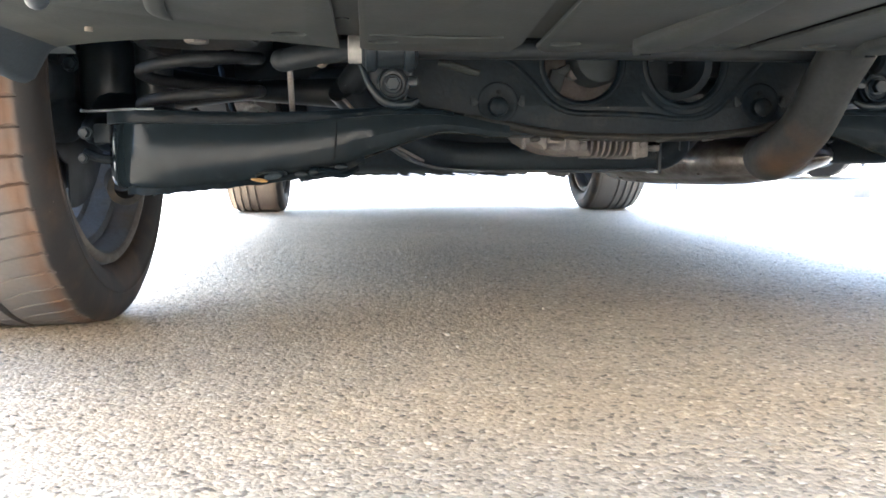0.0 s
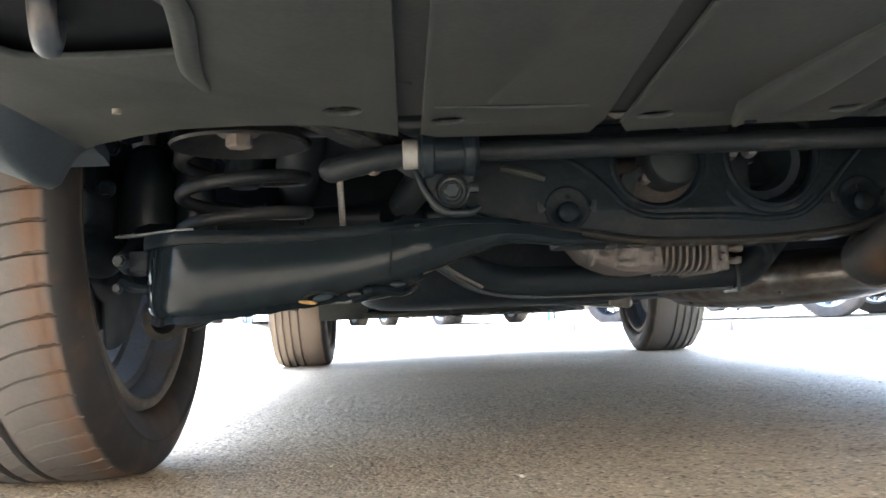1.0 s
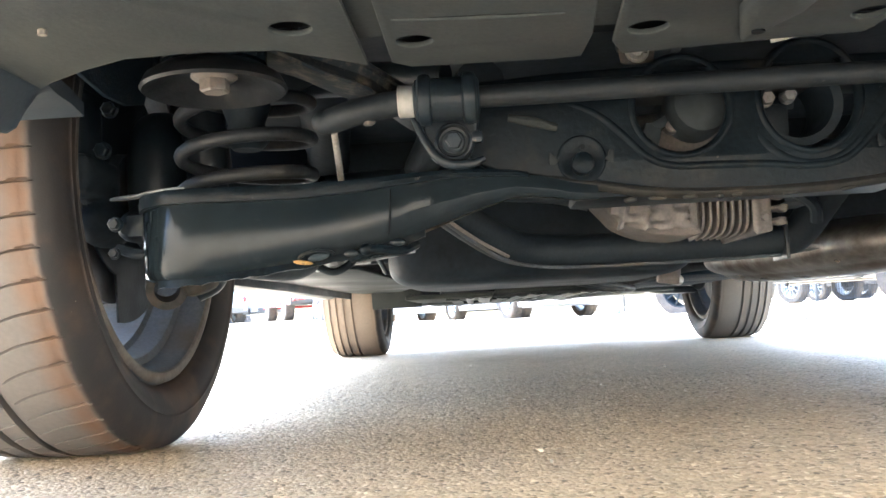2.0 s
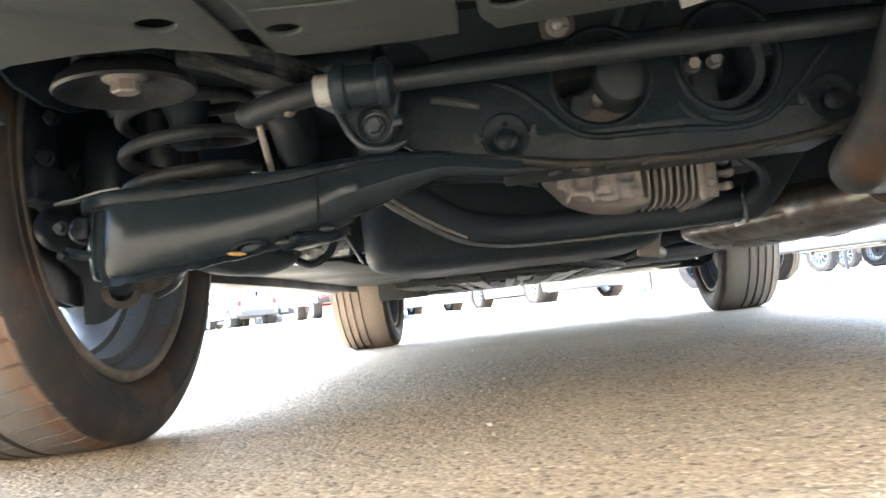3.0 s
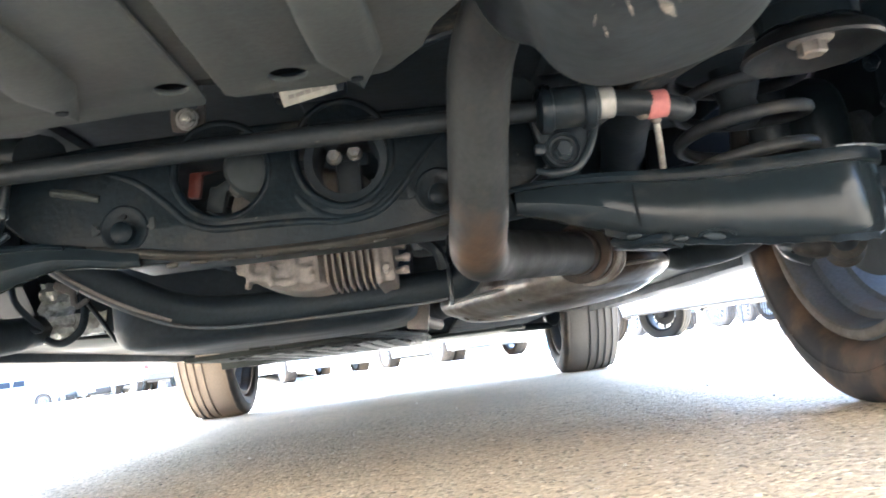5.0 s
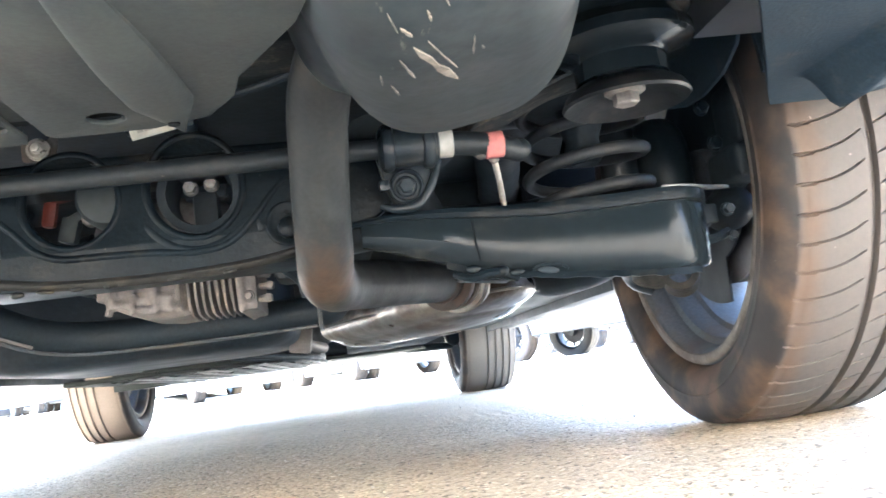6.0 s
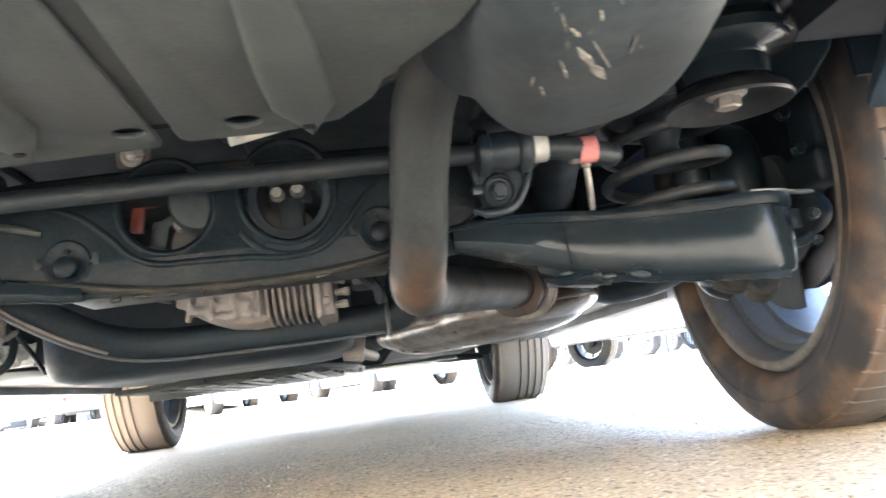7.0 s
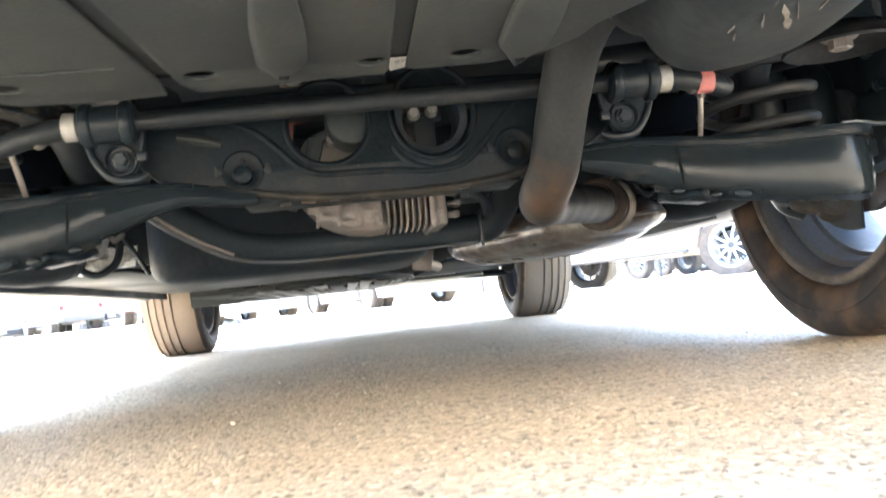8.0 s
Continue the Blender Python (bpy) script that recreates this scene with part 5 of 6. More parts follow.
# ---- final drive ----
def build_final_drive():
    rnd = random.Random(11)
    nose = [(-0.118, 0.318), (-0.114, 0.292), (-0.104, 0.281), (-0.088, 0.262), (-0.070, 0.252), (-0.046, 0.243), (-0.012, 0.239), (0.016, 0.241), (0.016, 0.345), (-0.10, 0.345)]
    bodies = [plate([nose], 0.120, 0.006, Matrix.Translation((0, -0.010, 0)) @ XZ), blob((0.045, 0.02, 0.312), (0.062, 0.076, 0.060), (0, 0, 0), 4), blob((-0.01, -0.02, 0.345), (0.10, 0.07, 0.06), (0, 0, 0), 3)]
    # cast pads and ribs on the back of the casing
    for x0, n, w in ((-0.094, 2, 0.020), (-0.068, 4, 0.022), (-0.040, 4, 0.024), (-0.012, 4, 0.018)):
        for k in range(n):
            z = 0.252 + 0.0155 * k + 0.45 * max(0, -x0 - 0.045)
            bodies.append(block((w + rnd.uniform(-0.003, 0.003), 0.022, 0.0095), (x0 + rnd.uniform(-0.003, 0.003), -0.070 + rnd.uniform(-0.003, 0.003), z), 0.0025, (rnd.uniform(-8, 8), 8 + rnd.uniform(-7, 7), 0)))
    bodies += [block((0.005, 0.026, 0.085), (x, -0.071, 0.290), 0.002, (0, a, 0)) for x, a in ((-0.081, 14), (-0.054, 8), (-0.026, 4), (0.004, 0))]
    drive = part("final_drive", solid(*bodies), ALLOY, CAR, "grimy cast aluminium final drive")
    fin = rounded([(-0.080, 0.322), (-0.080, 0.262), (-0.072, 0.246), (-0.052, 0.238), (0.02, 0.236), (0.02, 0.322)], 1)
    for k in range(7):
        part("cooling_fin", moved(plate([fin], 0.0036, 0.0010), Matrix.Translation((0.014 + 0.0093 * k, 0, 0)) @ pose(0, 0, 0, 90, 0, 90)), ALLOY, drive)
    part("side_flange", solid(block((0.026, 0.150, 0.088), (0.089, 0.0, 0.282), 0.005), block((0.008, 0.158, 0.094), (0.080, 0.0, 0.282), 0.003)), ALLOY, drive)
    for k in range(4):
        part("casing_tooth", solid(block((0.020, 0.020, 0.008), (0.108 + 0.004 * (k % 2), -0.058, 0.252 + 0.0165 * k), 0.0025), block((0.008, 0.022, 0.012), (0.116 + 0.004 * (k % 2), -0.060, 0.252 + 0.0165 * k), 0.002)), ALLOY, drive)
    for x, z in ((-0.100, 0.296), (0.091, 0.256), (0.092, 0.296)):
        part("case_bolt", hex_bolt((x, -0.074, z), "-y", 0.0055, 0.008, 1.4), ALLOY, drive)
    part("drive_mount", joined(block((0.05, 0.08, 0.05), (0.15, -0.01, 0.30), 0.01), tube([(0.14, -0.05, 0.29), (0.16, -0.06, 0.27), (0.165, -0.05, 0.25)], 0.008, 8, 4)), STEEL, drive)


build_final_drive()


# ---- exhaust ----
def build_exhaust():
    sil = part("muffler", solid(blob((0.295, -0.695, 0.424), (0.094, 0.190, 0.118), (0, -8, -10), 3.1, 48, 28), blob((0.238, -0.650, 0.425), (0.050, 0.110, 0.085), (0, -8, 0), 2.6, 32, 20)), MUFFLER, CAR, "scraped matt grey muffler")
    part("seam", tube([(0.295 + 0.090 * math.cos(a) + 0.032 * math.sin(a), -0.695 + 0.180 * math.sin(a) - 0.022 * math.cos(a), 0.428 + 0.014 * math.cos(a)) for a in np.linspace(0, 2 * math.pi, 32, endpoint=False)], 0.004, 8, 2, closed=True), MUFFLER, sil)
    path = [(0.285, -0.60, 0.435), (0.240, -0.540, 0.424), (0.213, -0.472, 0.392), (0.204, -0.41, 0.335), (0.200, -0.352, 0.272), (0.200, -0.275, 0.240), (0.226, -0.200, 0.241), (0.294, -0.090, 0.247), (0.388, 0.07, 0.255), (0.415, 0.13, 0.257)]
    pipe = part("exhaust_pipe", tube(path, [0.029, 0.0292, 0.0292, 0.0288, 0.0295, 0.031, 0.0300, 0.0295, 0.030, 0.030], 32, 8), PIPE, CAR, "weathered exhaust pipe bending down from the muffler, rusty at its bend")
    d = Vector((0.094, 0.16, 0.004)).normalized()
    turn = d.to_track_quat("X", "Z").to_matrix().to_4x4()
    for k, (r, w, along, metal) in enumerate(((0.0335, 0.016, -0.034, RUSTY), (0.0440, 0.004, -0.014, RUSTY), (0.0405, 0.020, 0.002, RUSTY), (0.0425, 0.012, 0.020, CHROME_CAN), (0.0480, 0.0035, 0.031, SEAM_METAL), (0.0465, 0.007, 0.038, RUSTY), (0.0480, 0.0035, 0.045, SEAM_METAL), (0.0440, 0.020, 0.058, CHROME_CAN))):
        c = Vector((0.372, 0.045, 0.254)) + d * along
        part("joint_ring", moved(lathe([(0.03, -w / 2), (r * 0.95, -w / 2), (r * 0.99, -0.3 * w), (r, 0.0), (r * 0.99, 0.3 * w), (r * 0.95, w / 2), (0.03, w / 2)], 36), Matrix.Translation(c) @ turn), metal, pipe, "rusty exhaust flange" if metal is RUSTY else "worn exhaust clamp ring")
    part("flange_bolt", tube([tuple(Vector((0.386, 0.020, 0.297)) + d * t) for t in (0, 0.02, 0.05)], 0.006, 8, 2), RUSTY, pipe)
    part("hanger_rod", tube([(0.425, 0.05, 0.300), (0.440, 0.055, 0.276), (0.462, 0.06, 0.268), (0.470, 0.065, 0.292), (0.462, 0.07, 0.330)], 0.006, 8, 6), FRAME_PAINT, pipe)
    can = part("resonator", solid(blob((0.352, 0.36, 0.240), (0.150, 0.275, 0.046), (0, -4, 24), 2.5, 48, 26), blob((0.352, 0.36, 0.232), (0.118, 0.235, 0.045), (0, -4, 24), 3.2, 40, 20)), CHROME_CAN, CAR, "heat-tinted stainless resonator with a rolled seam")
    c24, s24 = math.cos(radians(24)), math.sin(radians(24))
    part("can_seam", tube([(0.352 + 0.152 * math.cos(a) * c24 - 0.277 * math.sin(a) * s24, 0.36 + 0.152 * math.cos(a) * s24 + 0.277 * math.sin(a) * c24, 0.238 + 0.010 * math.cos(a)) for a in np.linspace(0, 2 * math.pi, 44, endpoint=False)], 0.0034, 8, 2, closed=True), SEAM_METAL, can, "bright rolled seam")
    for u, v, w in ((-0.045, -0.10, 0.055), (0.03, -0.02, 0.045), (-0.06, 0.06, 0.06)):
        x, y = 0.352 + u * c24 - v * s24, 0.36 + u * s24 + v * c24
        part("pressed_bead", tube([(x - w * 0.8, y - 0.012, 0.1905), (x, y, 0.1885), (x + w * 0.8, y + 0.014, 0.1910)], [0.003, 0.005, 0.003], 8, 5, flat=0.7), CHROME_CAN, can)
    part("front_pipe", tube([(0.26, 0.58, 0.245), (0.20, 0.70, 0.25), (0.16, 0.85, 0.245), (0.12, 1.15, 0.235), (0.10, 1.7, 0.225), (0.10, 2.2, 0.23)], 0.028, 20, 6), PIPE, CAR, "long front exhaust pipe")
    # gouges and scratches on the muffler's underside: from, to, width
    for a, b, c, d, w in ((0.274, -0.785, 0.295, -0.745, 0.0009), (0.266, -0.780, 0.298, -0.725, 0.0062), (0.275, -0.834, 0.284, -0.813, 0.0008), (0.272, -0.812, 0.275, -0.803, 0.0015), (0.251, -0.811, 0.257, -0.795, 0.0008),
                          (0.259, -0.765, 0.270, -0.738, 0.0018), (0.258, -0.799, 0.265, -0.791, 0.0022), (0.301, -0.782, 0.303, -0.759, 0.0013), (0.249, -0.739, 0.251, -0.722, 0.0012), (0.256, -0.724, 0.262, -0.707, 0.0015), (0.307, -0.768, 0.309, -0.764, 0.0012)):
        u, v = Vector((c - a, d - b)), Vector((b - d, c - a)).normalized() * w
        edge = [Vector((a, b)) + u * t + v * q for t, q in ((0, 0), (0.2, 0.35), (0.42, 0.15), (0.6, 0.5), (0.8, 0.4), (1, 0), (0.85, -0.3), (0.66, -0.55), (0.5, -0.2), (0.3, -0.45), (0.12, -0.2))]
        part("scrape", plate([[tuple(e) for e in edge]], 0.0012), SCRATCH, sil, "bare scraped metal")
    return sil


SILENCER = build_exhaust()


def settle_scrapes():
    """Lay the scrapes on the muffler's underside."""
    from mathutils.bvhtree import BVHTree
    bm = bmesh.new()
    bm.from_mesh(SILENCER.data)
    tree = BVHTree.FromBMesh(bm)
    for ob in SILENCER.children:
        if not ob.name.startswith("scrape"):
            continue
        for v in ob.data.vertices:
            hit, nor, _, _ = tree.ray_cast(Vector((v.co.x, v.co.y, 0.0)), Vector((0, 0, 1)))
            if hit:
                v.co.z = hit.z - 0.0012 + (0.0015 if v.co.z > 0 else 0)
    bm.free()


settle_scrapes()


# ---- tank, floor and sills ----
def build_underfloor():
    part("floor_pan", plate([rounded([(-0.60, -0.98), (0.60, -0.98), (0.60, 0.42), (0.88, 0.45), (0.88, 2.20), (0.56, 2.25), (0.56, 3.35), (-0.56, 3.35), (-0.56, 2.25), (-0.88, 2.20), (-0.88, 0.45), (-0.60, 0.42)], 1)], 0.01, 0.002, pose(0, 0, 0.50)), FLOOR_PAINT, CAR, "dark coated floor pan")
    for x in (-0.33, 0.02, 0.34):
        part("floor_rib", tube([(x, -0.55, 0.49), (x, -0.1, 0.492), (x, 0.35, 0.49)], 0.02, 8, 3, flat=0.6), FLOOR_PAINT, CAR)
    part("floor_step", block((1.74, 0.02, 0.25), (0, 0.485, 0.385), 0.006), FLOOR_PAINT, CAR, "dark step of the floor above the tank")
    part("cross_beam", block((1.16, 0.09, 0.06), (0, -0.43, 0.47), 0.012), DUSTY, CAR, "dusty black floor beam above the subframe")
    for s in (-1, 1):
        part("chassis_rail", tube([(s * 0.50, -0.95, 0.47), (s * 0.50, -0.5, 0.475), (s * 0.50, 0.1, 0.50), (s * 0.555, 0.5, 0.455), (s * 0.58, 0.9, 0.36), (s * 0.58, 2.1, 0.30)], 0.042, 12, 6, flat=1.0), FLOOR_PAINT, CAR, "dark box rail under the floor")
    tank = part("fuel_tank", joined(blob((-0.16, 0.60, 0.315), (0.282, 0.25, 0.108), (0, 0, 0), 8, 52, 28)), FLOOR_PAINT, CAR, "black moulded fuel tank")
    rnd = random.Random(8)
    for x0, x1 in ((-0.45, -0.24), (-0.235, -0.02), (-0.015, 0.06)):
        for y0, y1 in ((0.88, 1.30), (1.31, 1.78), (1.79, 2.25)):
            z = 0.203 + rnd.uniform(-0.004, 0.004)
            cover = part("floor_cover", block((x1 - x0, y1 - y0, 0.012), ((x0 + x1) / 2, (y0 + y1) / 2, z), 0.004), TRAY, CAR, "dark plastic floor cover")
            part("cover_rib", tube([((x0 + x1) / 2, y0 + 0.04, z - 0.006), ((x0 + x1) / 2, y1 - 0.04, z - 0.006)], 0.008, 8, 1, flat=0.5), TRAY, cover)
    rnd = random.Random(15)
    for k in range(10):
        # overlapping edges of thin heat-shield sheets along the tunnel
        x, y0 = -0.34 + 0.042 * k, 0.86 + rnd.uniform(0, 0.12)
        y1 = y0 + rnd.uniform(0.95, 1.35)
        w, z = rnd.uniform(0.010, 0.019), 0.1895 + 0.0014 * (k % 3)
        sheet = [[(x + 0.004 * math.sin(4 * t + 2 * k) + u * w, y0 + (y1 - y0) * t, z + v) for u, v in ((-1, 0.003), (0, 0.0), (1, 0.002), (1, 0.004), (0, 0.002), (-1, 0.005))] for t in np.linspace(0, 1, 16)]
        part("heat_sheet", rings(sheet), SHEET_METAL if k % 3 else RUBBER, CAR, "thin dull heat-shield sheet", 20)
    for k, x in enumerate((0.075, 0.098, 0.125)):
        part("fuel_line", tube([(x - 0.13, 0.78, 0.212), (x - 0.04, 0.92, 0.200), (x, 1.10, 0.198), (x + 0.01, 1.6, 0.200), (x, 2.2, 0.205)], 0.006, 8, 5), RUBBER, CAR, "thin line under the floor")
    for y0, y1 in ((0.95, 1.55), (1.56, 2.15)):
        part("floor_cover", block((0.30, y1 - y0, 0.012), (0.36, (y0 + y1) / 2, 0.228), 0.004), LINER, CAR, "dark plastic floor cover")
    for s in (-1, 1):
        part("side_cover", plate([[(s * a, b) for a, b in rounded([(0.50, 0.62), (0.58, 0.52), (0.80, 0.44), (0.80, 2.2), (0.50, 2.25)], 1)]], 0.008, 0.002, pose(0, 0, 0.262)), TRAY, CAR, "grey side cover under the floor")
        part("sill", tube([(s * 0.855, 0.40, 0.300), (s * 0.860, 0.55, 0.295), (s * 0.865, 1.3, 0.295), (s * 0.865, 2.15, 0.295), (s * 0.86, 2.28, 0.30)], [0.045, 0.055, 0.055, 0.055, 0.045], 14, 5), BODY, CAR, "dark grey body sill")
        part("jack_flange", block((0.005, 1.65, 0.035), (s * 0.765, 1.32, 0.255), 0.0015), FLOOR_PAINT, CAR, "pinch weld flange")
        part("trailing_bracket", joined(block((0.10, 0.09, 0.07), (s * 0.585, 0.56, 0.315), 0.012), disc((s * 0.585, 0.51, 0.305), "y", [(0.028, -0.012), (0.028, 0.012)], 24), block((0.16, 0.20, 0.006), (s * 0.60, 0.62, 0.272), 0.002, (4, 0, 0))), STEEL, CAR, "black trailing arm bracket")
    rnd = random.Random(21)
    sheet = []
    for i in range(15):
        z = 0.365 - 0.0082 * i
        row = [(-0.585 + 0.0062 * j - 0.010 * (i / 14), 0.452 + 0.006 * math.sin(1.9 * i + 0.25 * j) + rnd.uniform(-0.003, 0.003) - 0.012 * (i / 14), z + rnd.uniform(-0.002, 0.002)) for j in range(12)]
        sheet.append(row + [(x, y + 0.003, zz) for x, y, zz in row[::-1]])
    part("heat_foil", rings(sheet), FOIL, CAR, "crumpled foil heat shield", 15)
    part("breather_hose", tube([(-0.60, 0.41, 0.30), (-0.587, 0.42, 0.272), (-0.545, 0.42, 0.246), (-0.508, 0.42, 0.262), (-0.494, 0.42, 0.295), (-0.498, 0.43, 0.35)], 0.0075, 10, 8), RUBBER, CAR, "looped black breather hose")
    part("tank_strap", tube([(-0.502, 0.40, 0.362), (-0.488, 0.405, 0.325), (-0.462, 0.415, 0.278), (-0.444, 0.43, 0.238)], [0.007, 0.0085, 0.0085, 0.007], 10, 6, flat=0.6), RUBBER, CAR, "dark strap round the tank")
    part("foil_scrap", rings([[(-0.530 + 0.010 * j - 0.002 * i, 0.462 + rnd.uniform(-0.004, 0.004), 0.300 - 0.010 * i + rnd.uniform(-0.003, 0.003)) for j in range(7)] + [(-0.530 + 0.010 * j - 0.002 * i, 0.468, 0.300 - 0.010 * i) for j in range(6, -1, -1)] for i in range(5)]), FOIL, CAR, "torn piece of heat-shield foil", 15)
    part("clip_bracket", solid(block((0.040, 0.012, 0.018), (-0.520, 0.40, 0.345), 0.004, (0, 25, 0)), block((0.012, 0.012, 0.040), (-0.505, 0.40, 0.330), 0.004), block((0.030, 0.010, 0.010), (-0.488, 0.395, 0.312), 0.003, (0, -30, 0))), ALLOY, CAR, "pale clip bracket beside the tank")
    part("metal_bracket", joined(block((0.045, 0.02, 0.06), (0.118, 0.61, 0.225), 0.006, (0, 10, 0)), tube([(0.10, 0.62, 0.25), (0.13, 0.66, 0.215), (0.16, 0.72, 0.205)], 0.012, 12, 5)), ALLOY, CAR, "pale metal hanger bracket")
    # front end
    part("engine_tray", plate([rounded([(-0.50, 2.28), (0.50, 2.28), (0.55, 2.5), (0.60, 3.2), (0.45, 3.42), (-0.45, 3.42), (-0.60, 3.2), (-0.55, 2.5)], 1)], 0.01, 0.003, pose(0, 0, 0.218)), TRAY, CAR, "dark engine undertray")
    part("front_subframe", joined(block((0.86, 0.12, 0.07), (0, 2.42, 0.262), 0.02), block((0.10, 0.5, 0.06), (-0.38, 2.62, 0.27), 0.02), block((0.10, 0.5, 0.06), (0.38, 2.62, 0.27), 0.02)), STEEL, CAR, "black front subframe")
    for s in (-1, 1):
        part("front_lower_arm", tube([(s * 0.36, 2.46, 0.245), (s * 0.50, 2.58, 0.222), (s * 0.67, 2.66, 0.215)], [0.03, 0.034, 0.026], 12, 5, flat=0.6), STEEL, CAR, "black front lower arm")
        part("front_lower_arm", tube([(s * 0.40, 2.86, 0.245), (s * 0.52, 2.74, 0.225), (s * 0.67, 2.66, 0.215)], [0.024, 0.03, 0.026], 12, 5, flat=0.6), STEEL, CAR, "black front lower arm")
        part("front_knuckle", blob((s * 0.685, 2.66, 0.33), (0.04, 0.07, 0.12), (0, 0, 0), 3), STEEL, CAR)
        if s < 0:
            part("air_deflector", block((0.20, 0.008, 0.075), (s * 0.60, 2.28, 0.232), 0.003, (12, 0, 0)), TRAY, CAR, "plastic air deflector")
    part("front_bumper", rings([[(x, 3.50 - 0.42 * (abs(x) / 0.93) ** 3 + a, z) for a, z in ((-0.10, 0.225), (-0.01, 0.245), (0.03, 0.40), (0.0, 0.62), (-0.06, 0.62), (-0.04, 0.40))] for x in np.linspace(-0.93, 0.93, 31)]), BODY, CAR, "dark grey front bumper")


build_underfloor()


# ---- car bodies ----
def hull(length, width, height, wheelbase, rear, belly, bonnet, arch=0.40, axle=0.34, pickup=False, inner=0.6, tail=0.0):
    """A car's outer skin as rings across its length; y = 0 at the rear axle. Wheel arches are cut into its lower edge."""
    out = []
    front = rear + length
    for y in np.linspace(rear, front, 72):
        t = (y - rear) / length
        w = width / 2 * (1 - 0.10 * abs(2 * t - 1) ** 5)
        zb = belly + 0.10 * max(0, abs(2 * t - 1) - 0.86) / 0.14
        for yc in (0.0, wheelbase):
            d = abs(y - yc)
            if d < arch:
                zb = max(zb, axle + math.sqrt(arch ** 2 - d ** 2))
        if y < 0:
            zb = max(zb, tail)
        belt = bonnet + 0.02
        if pickup:
            roof = np.interp(t, [0, 0.40, 0.46, 0.66, 0.78, 1], [bonnet, bonnet, height, height, bonnet + 0.02, bonnet - 0.10])
        else:
            roof = np.interp(t, [0, 0.05, 0.14, 0.62, 0.78, 0.97, 1], [bonnet, bonnet + 0.25, height - 0.04, height, bonnet + 0.03, bonnet - 0.14, bonnet - 0.30])
        top = max(float(roof), zb + 0.15)
        cab = max(0.0, top - belt)
        mid = min(belt, top)
        shoulder = max(zb + 0.05, mid - 0.06)
        ww = w - 0.30 * cab
        out.append([(inner, y, zb), (w - 0.02, y, zb), (w, y, zb + 0.4 * (shoulder - zb)), (w - 0.012, y, shoulder), (w - 0.04, y, mid), (ww - 0.05, y, top - 0.04 * min(1, cab * 3)), (ww - 0.16, y, top),
                    (-ww + 0.16, y, top), (-ww + 0.05, y, top - 0.04 * min(1, cab * 3)), (-w + 0.04, y, mid), (-w + 0.012, y, shoulder), (-w, y, zb + 0.4 * (shoulder - zb)), (-w + 0.02, y, zb), (-inner, y, zb), (-inner, y, max(zb, 0.52)), (inner, y, max(zb, 0.52))])
    return rings(out)


part("body", hull(4.45, 1.86, 1.66, WHEELBASE, -0.98, 0.30, 1.02, tail=0.43), BODY, CAR, "dark grey painted body")


# ---- car park ----
WHITE_PAINT = mat("white_car_paint", (0.72, 0.72, 0.71), 0.3, vary=0.03, scale=3, bump=0.0, coat=0.4)
SILVER_PAINT = mat("silver_car_paint", (0.45, 0.46, 0.47), 0.35, 0.4, vary=0.05, scale=3, bump=0.0, coat=0.4)
# White toned down to grey for far cars seen from their shaded sides.
SHADED_WHITE = mat("shaded_white_car_paint", (0.30, 0.31, 0.315), 0.4, vary=0.05, scale=3, bump=0.0, coat=0.2)
RED_PAINT = mat("dark_red_car_paint", (0.26, 0.035, 0.04), 0.3, vary=0.06, scale=3, bump=0.0, coat=0.4)
BLACK_PAINT = mat("black_car_paint", (0.03, 0.03, 0.033), 0.3, vary=0.06, scale=3, bump=0.0, coat=0.4)
BLUE_PAINT = mat("dark_blue_car_paint", (0.035, 0.06, 0.11), 0.3, vary=0.06, scale=3, bump=0.0, coat=0.4)
TRIM = mat("grey_plastic_trim", (0.035, 0.035, 0.036), 0.6, vary=0.15, bump=0.1)
STEP_METAL = mat("brushed_step_metal", (0.085, 0.088, 0.092), 0.45, 0.2, vary=0.15, bump=0.05)
LAMP_RED = mat("red_lamp_glass", (0.35, 0.02, 0.02), 0.15, vary=0.05, bump=0.0)
LAMP_CLEAR = mat("clear_lamp_glass", (0.6, 0.6, 0.6), 0.1, vary=0.05, bump=0.0)
KERB_GREY = mat("bare_concrete_kerb", (0.150, 0.142, 0.138), 0.8, vary=0.2, scale=6, fine=80, bump=0.4)
KERB_WHITE = mat("white_painted_kerb", (0.62, 0.61, 0.58), 0.7, vary=0.15, scale=6, fine=80, bump=0.4, dirt=(0.3, 0.28, 0.25), dirt_amount=0.25)
WIRE = mat("weathered_galvanised_wire", (0.065, 0.068, 0.072), 0.6, 0.3, vary=0.15, bump=0.0)
BLUE_POST = mat("pale_blue_paint", (0.18, 0.38, 0.52), 0.5, vary=0.15, bump=0.1)


